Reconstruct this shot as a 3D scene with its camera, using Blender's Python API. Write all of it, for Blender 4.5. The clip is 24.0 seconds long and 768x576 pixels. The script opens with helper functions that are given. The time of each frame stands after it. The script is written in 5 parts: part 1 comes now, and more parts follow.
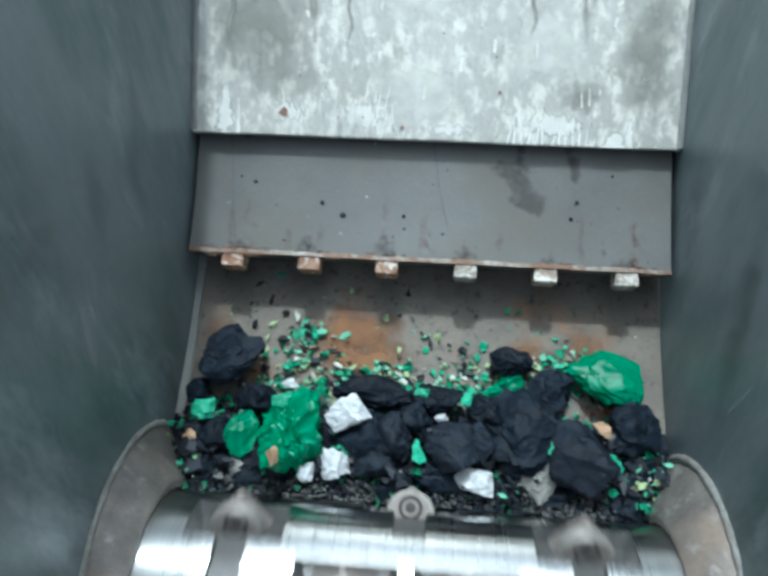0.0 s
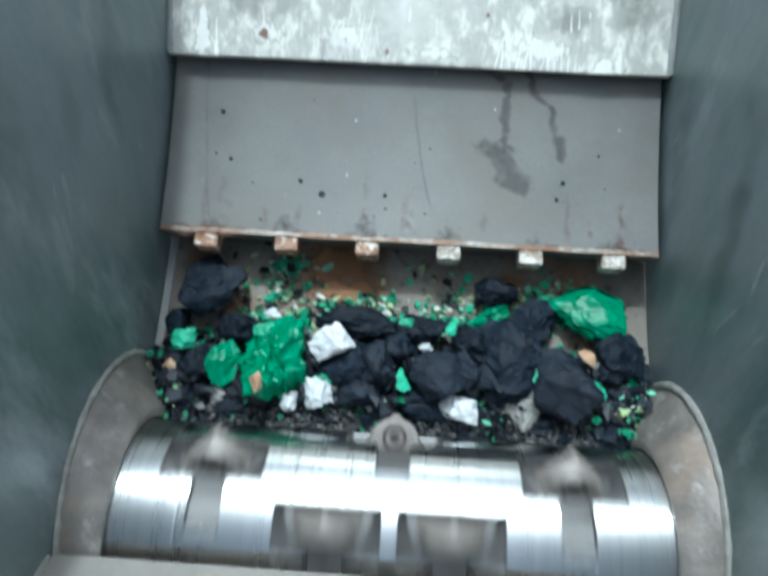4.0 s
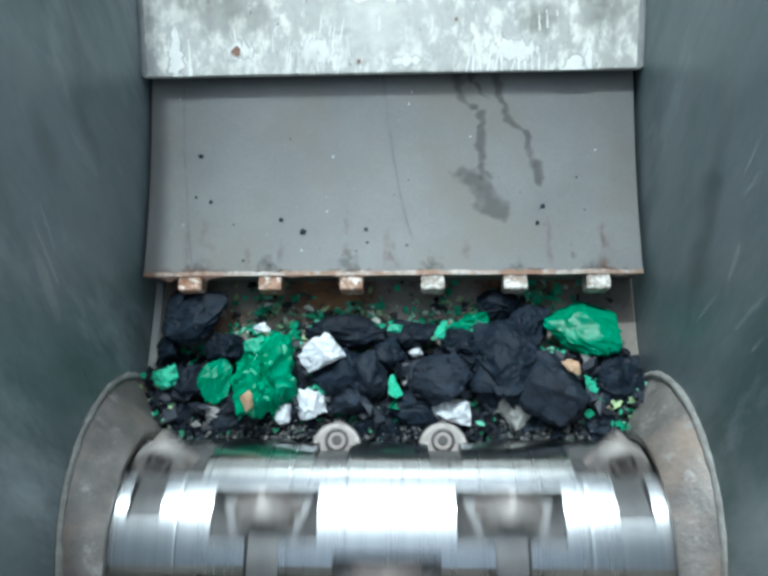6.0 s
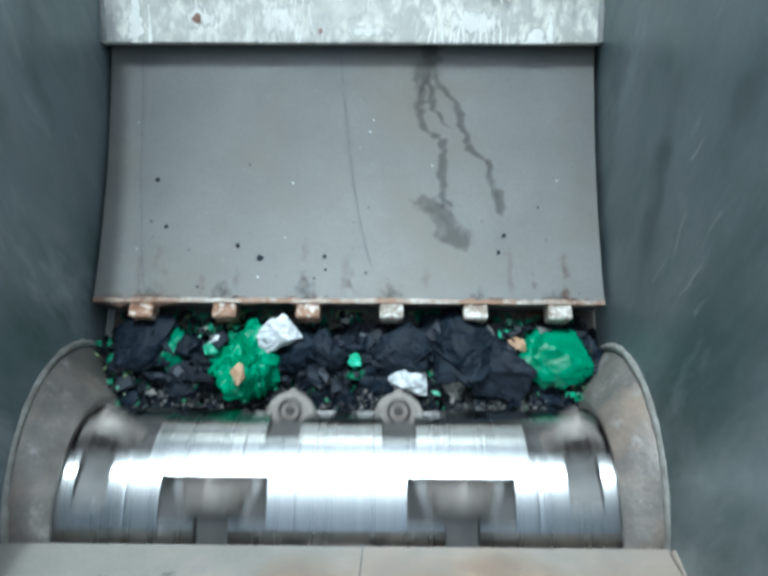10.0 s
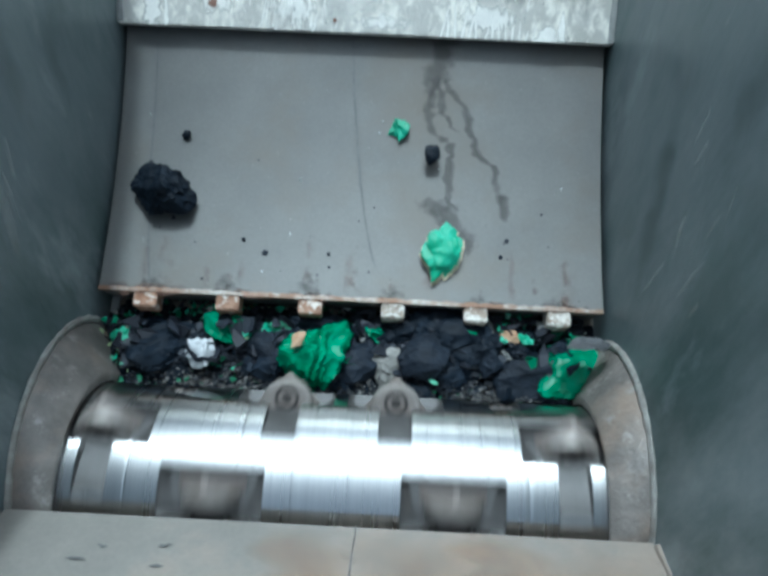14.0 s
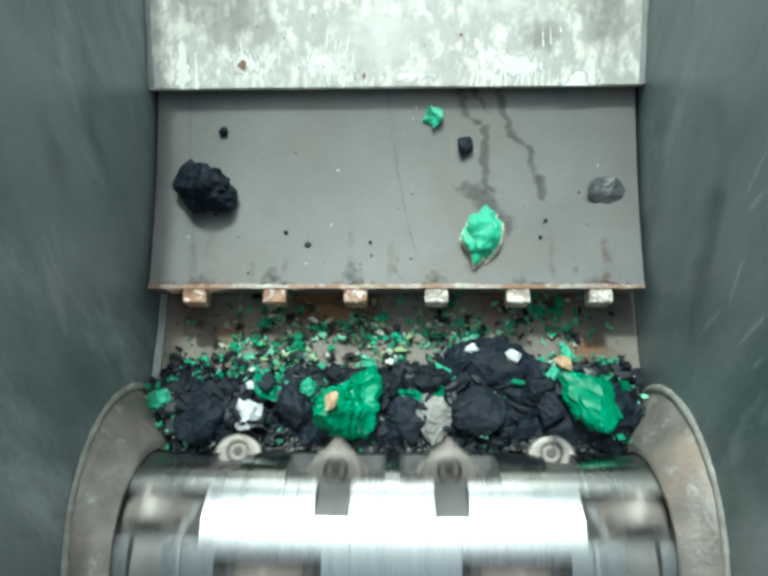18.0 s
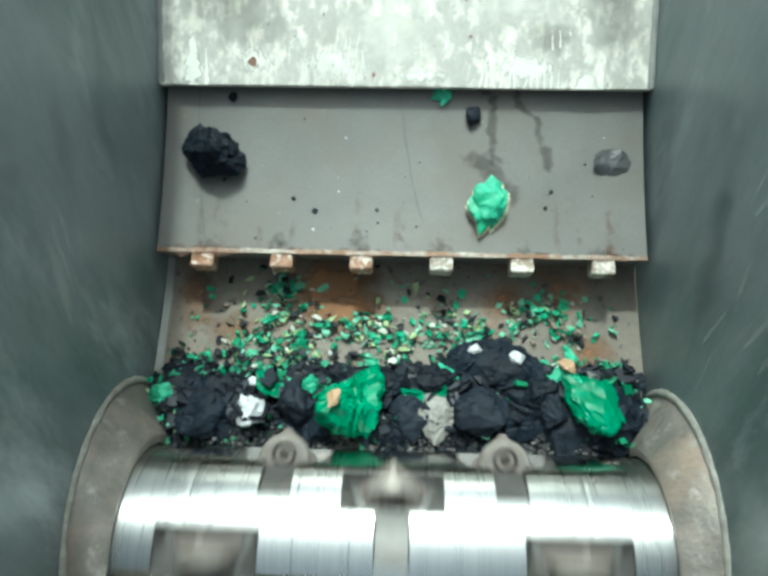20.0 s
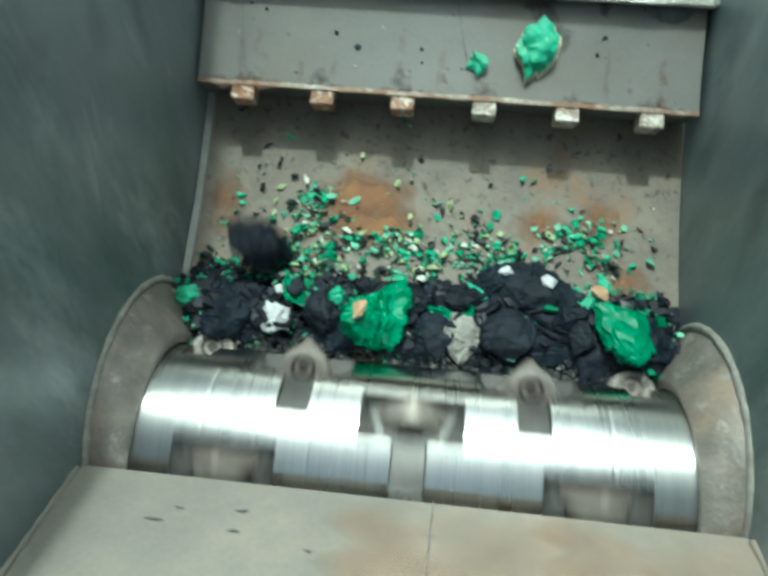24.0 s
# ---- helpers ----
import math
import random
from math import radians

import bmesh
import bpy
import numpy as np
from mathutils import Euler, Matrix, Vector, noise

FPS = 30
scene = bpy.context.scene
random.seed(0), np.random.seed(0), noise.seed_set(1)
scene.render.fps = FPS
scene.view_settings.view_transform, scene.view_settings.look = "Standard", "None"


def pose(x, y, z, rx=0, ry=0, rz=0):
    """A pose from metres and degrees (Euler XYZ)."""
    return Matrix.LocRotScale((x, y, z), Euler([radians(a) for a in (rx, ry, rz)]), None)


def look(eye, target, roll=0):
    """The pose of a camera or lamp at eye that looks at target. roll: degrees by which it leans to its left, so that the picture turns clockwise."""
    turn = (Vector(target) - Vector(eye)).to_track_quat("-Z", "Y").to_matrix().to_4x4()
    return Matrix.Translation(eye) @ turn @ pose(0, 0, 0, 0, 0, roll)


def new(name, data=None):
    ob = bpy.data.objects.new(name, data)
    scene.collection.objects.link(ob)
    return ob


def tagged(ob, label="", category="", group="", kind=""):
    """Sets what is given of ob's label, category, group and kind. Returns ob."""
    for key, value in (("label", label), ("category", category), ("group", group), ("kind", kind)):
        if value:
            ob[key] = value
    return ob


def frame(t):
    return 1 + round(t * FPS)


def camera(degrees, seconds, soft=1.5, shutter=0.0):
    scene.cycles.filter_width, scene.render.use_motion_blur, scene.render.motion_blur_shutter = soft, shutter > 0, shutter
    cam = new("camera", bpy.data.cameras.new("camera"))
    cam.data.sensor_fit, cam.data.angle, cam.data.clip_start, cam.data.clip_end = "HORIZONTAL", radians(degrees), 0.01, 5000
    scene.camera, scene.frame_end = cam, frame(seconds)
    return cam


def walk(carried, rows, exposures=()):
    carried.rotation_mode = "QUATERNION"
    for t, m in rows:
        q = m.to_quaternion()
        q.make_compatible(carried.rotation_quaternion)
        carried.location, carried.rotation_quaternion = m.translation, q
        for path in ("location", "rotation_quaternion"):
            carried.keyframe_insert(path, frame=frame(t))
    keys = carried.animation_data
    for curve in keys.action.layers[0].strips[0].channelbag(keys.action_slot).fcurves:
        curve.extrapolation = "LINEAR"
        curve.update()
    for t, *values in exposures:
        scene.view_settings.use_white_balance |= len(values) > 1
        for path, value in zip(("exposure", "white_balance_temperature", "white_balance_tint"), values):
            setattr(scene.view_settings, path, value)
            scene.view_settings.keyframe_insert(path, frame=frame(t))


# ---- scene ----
cam = camera(58.95, 24.0, soft=3.2, shutter=0.75)
PATH = [
    (0, (0.0076, -0.1844, 0.7563), (-0.0522, 0.3737, 0.0528), -1.73),
    (0.5, (0.0029, -0.1737, 0.7520), (-0.0273, 0.3674, 0.0335), 0.48),
    (1, (-0.0095, -0.1770, 0.7536), (-0.0501, 0.3647, 0.0360), -0.82),
    (1.5, (-0.0140, -0.1822, 0.7490), (-0.0441, 0.3476, 0.0220), -0.04),
    (3.5, (-0.0114, -0.1984, 0.7282), (-0.0416, 0.3657, 0.0275), 0.24),
    (4, (0.0031, -0.2105, 0.7186), (-0.0263, 0.3134, -0.0125), 0.72),
    (4.5, (0.0101, -0.2041, 0.7217), (0.0094, 0.2683, -0.0444), 4.17),
    (5, (0.0234, -0.1848, 0.7461), (0.0061, 0.3976, 0.0601), 1.22),
    (5.5, (0.0307, -0.2008, 0.7244), (0.0150, 0.3236, -0.0068), -1.09),
    (6, (0.0228, -0.2086, 0.7264), (-0.0109, 0.3180, -0.0027), -3.32),
    (6.5, (0.0305, -0.2015, 0.7355), (0.0053, 0.3563, 0.0297), -2.21),
    (7, (0.0422, -0.2045, 0.7306), (0.0326, 0.3436, 0.0169), -0.89),
    (7.5, (0.0484, -0.2085, 0.7271), (0.0340, 0.3363, 0.0109), -1.10),
    (8, (0.0473, -0.2099, 0.7263), (0.0358, 0.3391, 0.0133), -0.80),
    (8.5, (0.0498, -0.2131, 0.7235), (0.0374, 0.3308, 0.0065), -0.73),
    (9, (0.0469, -0.2127, 0.7281), (0.0376, 0.3266, 0.0077), -0.46),
    (9.5, (0.0433, -0.2208, 0.7189), (0.0243, 0.3239, 0.0027), -1.05),
    (10, (0.0498, -0.2311, 0.7103), (0.0402, 0.2896, -0.0237), -0.52),
    (10.5, (0.0404, -0.2465, 0.7031), (0.0133, 0.2595, -0.0406), -0.44),
    (12.5, (0.0442, -0.2455, 0.7158), (0.0076, 0.2614, -0.0270), -0.49),
    (13, (0.0439, -0.2446, 0.7189), (0.0081, 0.2712, -0.0178), -0.50),
    (13.5, (0.0494, -0.2414, 0.7254), (0.0226, 0.2868, -0.0029), 0.46),
    (14, (0.0476, -0.2396, 0.7203), (0.0378, 0.2703, -0.0213), 1.90),
    (14.5, (0.0459, -0.2428, 0.7137), (0.0305, 0.2542, -0.0364), 1.33),
    (15, (0.0397, -0.2426, 0.7133), (0.0127, 0.2488, -0.0402), -0.51),
    (15.5, (0.0344, -0.2362, 0.7187), (-0.0018, 0.2754, -0.0208), -1.90),
    (16, (0.0328, -0.2308, 0.7190), (0.0070, 0.2900, -0.0146), -1.53),
    (16.5, (0.0228, -0.2294, 0.7225), (-0.0109, 0.2896, -0.0121), -2.24),
    (17, (0.0245, -0.2165, 0.7288), (-0.0083, 0.3147, 0.0030), -2.44),
    (17.5, (0.0200, -0.2094, 0.7337), (-0.0066, 0.3238, 0.0091), -2.41),
    (19.5, (-0.0026, -0.2034, 0.7365), (-0.0338, 0.3359, 0.0166), -2.10),
    (20, (0.0085, -0.2148, 0.7291), (-0.0203, 0.3268, 0.0109), -1.21),
    (20.5, (-0.0100, -0.2174, 0.7230), (-0.0698, 0.3122, -0.0023), -1.67),
    (21, (-0.0039, -0.2289, 0.7060), (-0.0990, 0.2845, -0.0271), -2.42),
    (21.5, (-0.0010, -0.2389, 0.7012), (-0.0951, 0.2050, -0.0760), -4.07),
    (22, (0.0196, -0.2472, 0.7027), (-0.1014, 0.2226, -0.0553), -6.48),
    (22.5, (0.0191, -0.2389, 0.7117), (-0.0981, 0.2211, -0.0529), -7.50),
    (23, (-0.0026, -0.2422, 0.7104), (-0.0736, 0.1976, -0.0716), -0.77),
    (23.5, (-0.0100, -0.2404, 0.7073), (-0.0857, 0.2481, -0.0447), -0.92),
    (24, (0.0066, -0.2316, 0.6977), (-0.0546, 0.2438, -0.0639), -1.12),
]
walk(cam, [(t, look(eye, target, roll)) for t, eye, target, roll in PATH], 
     [(0, 0.84, 5310, -5), (5, 1.04, 5310, -5), (9, 0.98, 5270, -6), (13, 0.66, 5130, -6), (15, 0.63, 5080, -7), (16, 0.89, 5220, -7), (17, 1.21, 5620, -11), (19.5, 1.15, 5800, -14), (21, 1.32, 5950, -15), (22, 0.66, 5800, -19), (23, 0.6, 5750, -21), (24, 0.95, 5800, -20)])

# ---- light ----
world = bpy.data.worlds.new("sky")
scene.world = world
world.use_nodes = True
_nt = world.node_tree
_sky = _nt.nodes.new("ShaderNodeTexSky")
_sky.sky_type = "NISHITA"
_sky.sun_disc = False
SUN_EL, SUN_ROT = 71.5, -10.0
_sky.sun_elevation, _sky.sun_rotation = radians(SUN_EL), radians(SUN_ROT)
_sky.dust_density, _sky.air_density, _sky.ozone_density = 6.0, 0.6, 0.3
_nt.nodes["Background"].inputs[1].default_value = 0.116
_haze = _nt.nodes.new("ShaderNodeHueSaturation")
_haze.inputs["Saturation"].default_value = 0.4
_nt.links.new(_sky.outputs[0], _haze.inputs["Color"])
_nt.links.new(_haze.outputs[0], _nt.nodes["Background"].inputs[0])
_sun = bpy.data.lights.new("sun", "SUN")
_sun.energy, _sun.angle, _sun.color = 1.75, radians(2.6), (1.0, 0.97, 0.93)
sun = new("sun", _sun)
sun.matrix_world = look((-0.17, 0.97, 3.0), (0, 0, 0))


# ---- materials ----
def material(name, color, rough=0.5, metal=0.0, color2=None, scale=30.0, bump=0.1, fine=400.0, stretch=(1, 1, 1),
             spots=None, spot_scale=8.0, spot_at=(0.6, 0.7), rough_var=0.15, vary=0.0, gloss=0.5, flecks=None, fleck_scale=60.0, fleck_at=(0.56, 0.64)):
    """Two scales of noise in colour, gloss and relief; spots: a second colour in patches."""
    m = bpy.data.materials.new(name)
    m.use_nodes = True
    n, l = m.node_tree.nodes, m.node_tree.links
    b = n["Principled BSDF"]
    co = n.new("ShaderNodeTexCoord")
    mp = n.new("ShaderNodeMapping")
    mp.inputs["Scale"].default_value = stretch
    l.new(co.outputs["Object"], mp.inputs[0])

    def tex(sc, detail=6.0, rg=0.6):
        t = n.new("ShaderNodeTexNoise")
        t.inputs["Scale"].default_value, t.inputs["Detail"].default_value, t.inputs["Roughness"].default_value = sc, detail, rg
        l.new(mp.outputs[0], t.inputs["Vector"])
        return t.outputs["Fac"]

    def ramp(fac, lo, hi, a, c):
        r = n.new("ShaderNodeValToRGB")
        r.color_ramp.elements[0].position, r.color_ramp.elements[1].position = lo, hi
        r.color_ramp.elements[0].color, r.color_ramp.elements[1].color = (*a, 1), (*c, 1)
        l.new(fac, r.inputs[0])
        return r.outputs[0]

    def mix(fac, a, c, kind="MIX"):
        x = n.new("ShaderNodeMix")
        x.data_type, x.blend_type = "RGBA", kind
        if isinstance(fac, float):
            x.inputs[0].default_value = fac
        else:
            l.new(fac, x.inputs[0])
        for s, v in ((x.inputs[6], a), (x.inputs[7], c)):
            if isinstance(v, tuple):
                s.default_value = (*v, 1)
            else:
                l.new(v, s)
        return x.outputs[2]

    big, small = tex(scale), tex(fine, 4.0)
    c2 = color2 or tuple(0.7 * v for v in color)
    col = ramp(big, 0.35, 0.68, c2, color)
    col = mix(0.2, col, ramp(small, 0.3, 0.7, (0.45, 0.45, 0.45), (1, 1, 1)), "MULTIPLY")
    if spots:
        col = mix(ramp(tex(spot_scale, 8.0, 0.65), spot_at[0], spot_at[1], (0, 0, 0), (1, 1, 1)), col, spots)
    if flecks:
        col = mix(ramp(tex(fleck_scale, 5.0, 0.7), fleck_at[0], fleck_at[1], (0, 0, 0), (1, 1, 1)), col, flecks)
    if vary:
        info = n.new("ShaderNodeObjectInfo")
        h = n.new("ShaderNodeHueSaturation")
        mr = n.new("ShaderNodeMapRange")
        mr.inputs[3].default_value, mr.inputs[4].default_value = 1 - vary, 1 + vary
        l.new(info.outputs["Random"], mr.inputs[0])
        l.new(mr.outputs[0], h.inputs["Value"])
        l.new(col, h.inputs["Color"])
        col = h.outputs[0]
    l.new(col, b.inputs["Base Color"])
    rr = n.new("ShaderNodeMapRange")
    rr.inputs[3].default_value, rr.inputs[4].default_value = max(0.03, rough - rough_var), min(1, rough + rough_var)
    l.new(big, rr.inputs[0])
    l.new(rr.outputs[0], b.inputs["Roughness"])
    b.inputs["Metallic"].default_value = metal
    b.inputs["Specular IOR Level"].default_value = gloss
    if bump:
        bp = n.new("ShaderNodeBump")
        bp.inputs["Strength"].default_value, bp.inputs["Distance"].default_value = bump, 0.002
        ad = n.new("ShaderNodeMath")
        ad.operation = "ADD"
        l.new(big, ad.inputs[0])
        l.new(small, ad.inputs[1])
        l.new(ad.outputs[0], bp.inputs["Height"])
        l.new(bp.outputs[0], b.inputs["Normal"])
    return m


WALL = material("wall_steel", (0.27, 0.305, 0.31), 0.47, 0.28, (0.17, 0.205, 0.215), 5, 0.12, 140, (1, 1, 0.4), spots=(0.10, 0.14, 0.138), spot_scale=6, spot_at=(0.47, 0.66), flecks=(0.38, 0.42, 0.43), fleck_scale=9, fleck_at=(0.56, 0.80), gloss=0.4)
BACK = material("scraped_zinc", (0.60, 0.585, 0.54), 0.5, 0.12, (0.48, 0.47, 0.43), 9, 0.5, 160, (1, 0.6, 0.6), spots=(0.43, 0.42, 0.375), spot_scale=17, spot_at=(0.53, 0.64), flecks=(0.78, 0.755, 0.68), fleck_scale=52, fleck_at=(0.48, 0.60))
SCRAPE = material("bare_zinc", (0.89, 0.875, 0.82), 0.5, 0.05, (0.79, 0.775, 0.725), 60, 0.15, 300)
RUST = material("rust", (0.25, 0.145, 0.105), 0.8, 0.0, (0.17, 0.09, 0.065), 90, 0.3, 400)
PUSHER = material("pusher_steel", (0.160, 0.157, 0.149), 0.48, 0.30, (0.118, 0.117, 0.113), 6, 0.08, 260, spots=(0.120, 0.106, 0.088), spot_scale=7, spot_at=(0.48, 0.78), flecks=(0.25, 0.245, 0.23), fleck_scale=150, fleck_at=(0.66, 0.76))
EDGE = material("worn_edge", (0.50, 0.48, 0.44), 0.5, 0.3, (0.22, 0.16, 0.12), 60, 0.3, 300, spots=(0.20, 0.115, 0.07), spot_scale=16, spot_at=(0.44, 0.56))
TABM = material("tab_rusty", (0.40, 0.25, 0.17), 0.65, 0.1, (0.20, 0.095, 0.05), 75, 0.6, 300, spots=(0.60, 0.55, 0.49), spot_scale=85, spot_at=(0.54, 0.62), vary=0.2)
TABW = material("tab_chipped", (0.50, 0.46, 0.40), 0.6, 0.15, (0.20, 0.14, 0.10), 85, 0.6, 300, spots=(0.60, 0.57, 0.52), spot_scale=95, spot_at=(0.50, 0.58), vary=0.2)
BED = material("bed_steel", (0.205, 0.178, 0.146), 0.62, 0.12, (0.125, 0.108, 0.09), 16, 0.35, 200, spots=(0.20, 0.105, 0.052), spot_scale=9, spot_at=(0.56, 0.72), flecks=(0.055, 0.050, 0.044), fleck_scale=75, fleck_at=(0.56, 0.66))
STRIP = material("strip_steel", (0.33, 0.33, 0.315), 0.5, 0.3, None, 30, 0.2, 300)
DRUM = material("polished_drum", (0.82, 0.82, 0.81), 0.28, 1.0, (0.68, 0.68, 0.68), 9, 0.0, 120, (8, 0.25, 0.25), rough_var=0.05)
DRUM_BSDF = DRUM.node_tree.nodes["Principled BSDF"]      # lathe marks run round the drum and spread its shine along it
DRUM_BSDF.inputs["Anisotropic"].default_value = 0.9
DRUM_BSDF.inputs["Anisotropic Rotation"].default_value = 0.25
LATHE = DRUM.node_tree.nodes.new("ShaderNodeTangent")
LATHE.direction_type, LATHE.axis = "RADIAL", "X"
DRUM.node_tree.links.new(LATHE.outputs[0], DRUM_BSDF.inputs["Tangent"])
POCKET = material("milled_pocket", (0.135, 0.13, 0.128), 0.5, 0.5, (0.085, 0.082, 0.08), 40, 0.2, 300, spots=(0.22, 0.185, 0.16), spot_scale=25, spot_at=(0.6, 0.75))
BLADE = material("knife_edge_steel", (0.40, 0.37, 0.345), 0.5, 0.45, (0.24, 0.21, 0.185), 70, 0.2, 400)
KNIFE = material("knife_steel", (0.27, 0.24, 0.222), 0.55, 0.3, (0.24, 0.20, 0.18), 80, 0.3, 400)
BOLT = material("bolt_steel", (0.075, 0.068, 0.062), 0.5, 0.3, (0.045, 0.041, 0.038), 60, 0.2, 300)
RING = material("ring_steel", (0.235, 0.21, 0.19), 0.52, 0.22, (0.14, 0.126, 0.114), 34, 0.6, 160, spots=(0.30, 0.225, 0.17), spot_scale=8, spot_at=(0.52, 0.78), flecks=(0.32, 0.30, 0.275), fleck_scale=45, fleck_at=(0.57, 0.70))
WELD = material("weld_bead_steel", (0.42, 0.41, 0.38), 0.5, 0.3, (0.24, 0.22, 0.2), 60, 0.4, 300, spots=(0.2, 0.12, 0.08), spot_scale=20, spot_at=(0.58, 0.7))
FRONT = material("front_steel", (0.255, 0.237, 0.212), 0.54, 0.18, (0.185, 0.172, 0.155), 7, 0.15, 200, spots=(0.29, 0.215, 0.165), spot_scale=3.5, spot_at=(0.46, 0.78), flecks=(0.19, 0.175, 0.16), fleck_scale=18, fleck_at=(0.60, 0.74))
GREASE = material("grease", (0.055, 0.052, 0.048), 0.5, 0.0, (0.07, 0.066, 0.06), 120, 0.15, 500)
DARKLINE = material("scratch_line", (0.12, 0.12, 0.12), 0.6, 0.0, None, 90, 0.0, 400)
GREEN = material("green_film", (0.004, 0.215, 0.108), 0.42, 0.0, (0.004, 0.13, 0.055), 40, 0.3, 220, vary=0.12, gloss=0.3)
MINT = material("mint_plastic", (0.06, 0.37, 0.235), 0.45, 0.0, (0.035, 0.27, 0.14), 50, 0.3, 220, vary=0.15, gloss=0.35)
BLACK = material("black_film", (0.011, 0.017, 0.027), 0.48, 0.0, (0.006, 0.009, 0.014), 60, 0.9, 160, rough_var=0.12, vary=0.3, gloss=0.10)
CHARCOAL = material("charcoal_plastic", (0.016, 0.022, 0.033), 0.52, 0.0, (0.009, 0.012, 0.018), 55, 0.9, 200, vary=0.2, gloss=0.13)
WHITE = material("white_plastic", (0.60, 0.61, 0.62), 0.55, 0.0, (0.44, 0.455, 0.475), 40, 0.3, 200)
TAN = material("tan_plastic", (0.43, 0.30, 0.19), 0.6, 0.0, (0.34, 0.20, 0.11), 40, 0.3, 200)
CREAM = material("cream_film", (0.62, 0.55, 0.40), 0.5, 0.0, (0.45, 0.38, 0.25), 60, 0.3, 200)
FILM = material("grey_film", (0.075, 0.077, 0.082), 0.5, 0.0, (0.05, 0.052, 0.056), 40, 0.3, 200)
GREYP = material("grey_plastic", (0.30, 0.29, 0.265), 0.65, 0.0, (0.17, 0.165, 0.155), 45, 0.5, 200)


def soft_edge(m, scale, lo, hi, name, most=1.0, cover=False, stretch=(1, 1, 1)):
    """A copy of a stain material that breaks up into the surface below it."""
    c = m.copy()
    c.name = name
    n, l = c.node_tree.nodes, c.node_tree.links
    t = n.new("ShaderNodeTexNoise")
    t.inputs["Scale"].default_value, t.inputs["Detail"].default_value = scale, 8
    r = n.new("ShaderNodeMapRange")
    r.inputs[1].default_value, r.inputs[2].default_value, r.inputs[4].default_value = lo, hi, most
    mp = n.new("ShaderNodeMapping")
    mp.inputs["Scale"].default_value = stretch
    l.new(n["Texture Coordinate"].outputs["Object"], mp.inputs[0])
    l.new(mp.outputs[0], t.inputs["Vector"])
    at = n.new("ShaderNodeAttribute")
    at.attribute_name = "cover"
    ad = n.new("ShaderNodeMath")
    ad.operation = "ADD"
    l.new(t.outputs["Fac"], ad.inputs[0])
    if cover:
        l.new(at.outputs["Fac"], ad.inputs[1])
    else:
        ad.inputs[1].default_value = 0.0
    l.new(ad.outputs[0], r.inputs[0])
    l.new(r.outputs[0], n["Principled BSDF"].inputs["Alpha"])
    return c


STAIN = soft_edge(GREASE, 110, 0.78, 1.22, "grease_stain", 0.50, True)
RUST_BED = material("orange_rust", (0.30, 0.15, 0.065), 0.8, 0.0, (0.19, 0.09, 0.045), 30, 0.3, 300)
FAINT_SOFT = soft_edge(SCRAPE, 34, 0.55, 1.35, "faint_scuff", 0.17, True)
EDGE_RUST = soft_edge(RUST, 60, 0.6, 1.2, "edge_rust", 0.55, True)
BLADED = soft_edge(SCRAPE, 120, 0.68, 0.95, "scraped_streaks", 1.0, True)


def chips(name, cols):
    """Shredded chips: each loose piece takes one of the feed's colours."""
    m = bpy.data.materials.new(name)
    m.use_nodes = True
    n, l = m.node_tree.nodes, m.node_tree.links
    g = n.new("ShaderNodeNewGeometry")
    r = n.new("ShaderNodeValToRGB")
    r.color_ramp.interpolation = "CONSTANT"
    el = r.color_ramp.elements
    el[0].position, el[0].color = cols[0][0], (*cols[0][1], 1)
    el[1].position, el[1].color = cols[1][0], (*cols[1][1], 1)
    for p, c in cols[2:]:
        el.new(p).color = (*c, 1)
    l.new(g.outputs["Random Per Island"], r.inputs[0])
    l.new(r.outputs[0], n["Principled BSDF"].inputs["Base Color"])
    n["Principled BSDF"].inputs["Roughness"].default_value = 0.55
    n["Principled BSDF"].inputs["Specular IOR Level"].default_value = 0.3
    return m


CHIPS = chips("shredded_chips", [(0.0, (0.014, 0.017, 0.020)), (0.30, (0.02, 0.20, 0.10)), (0.45, (0.04, 0.31, 0.17)), (0.62, (0.15, 0.40, 0.27)), (0.76, (0.30, 0.39, 0.20)), (0.86, (0.46, 0.48, 0.42)), (0.90, (0.16, 0.13, 0.10))])
HEAP_CHIPS = chips("heap_shreds", [(0.0, (0.011, 0.013, 0.018)), (0.5, (0.02, 0.023, 0.03)), (0.70, (0.012, 0.15, 0.07)), (0.83, (0.05, 0.26, 0.15)), (0.92, (0.16, 0.15, 0.13)), (0.975, (0.42, 0.43, 0.40))])
GRIT = chips("packed_grit", [(0.0, (0.009, 0.011, 0.016)), (0.5, (0.014, 0.016, 0.020)), (0.80, (0.03, 0.029, 0.028)), (0.90, (0.02, 0.11, 0.055)), (0.975, (0.10, 0.095, 0.088))])
SHARDS = chips("film_shards", [(0.0, (0.010, 0.012, 0.018)), (0.45, (0.018, 0.022, 0.031)), (0.76, (0.027, 0.031, 0.040)), (0.90, (0.01, 0.13, 0.06)), (0.95, (0.04, 0.20, 0.11)), (0.985, (0.12, 0.12, 0.115))])
DUST = chips("dusty_grit", [(0.0, (0.075, 0.072, 0.07)), (0.4, (0.11, 0.105, 0.10)), (0.75, (0.05, 0.048, 0.047)), (0.93, (0.17, 0.165, 0.155))])
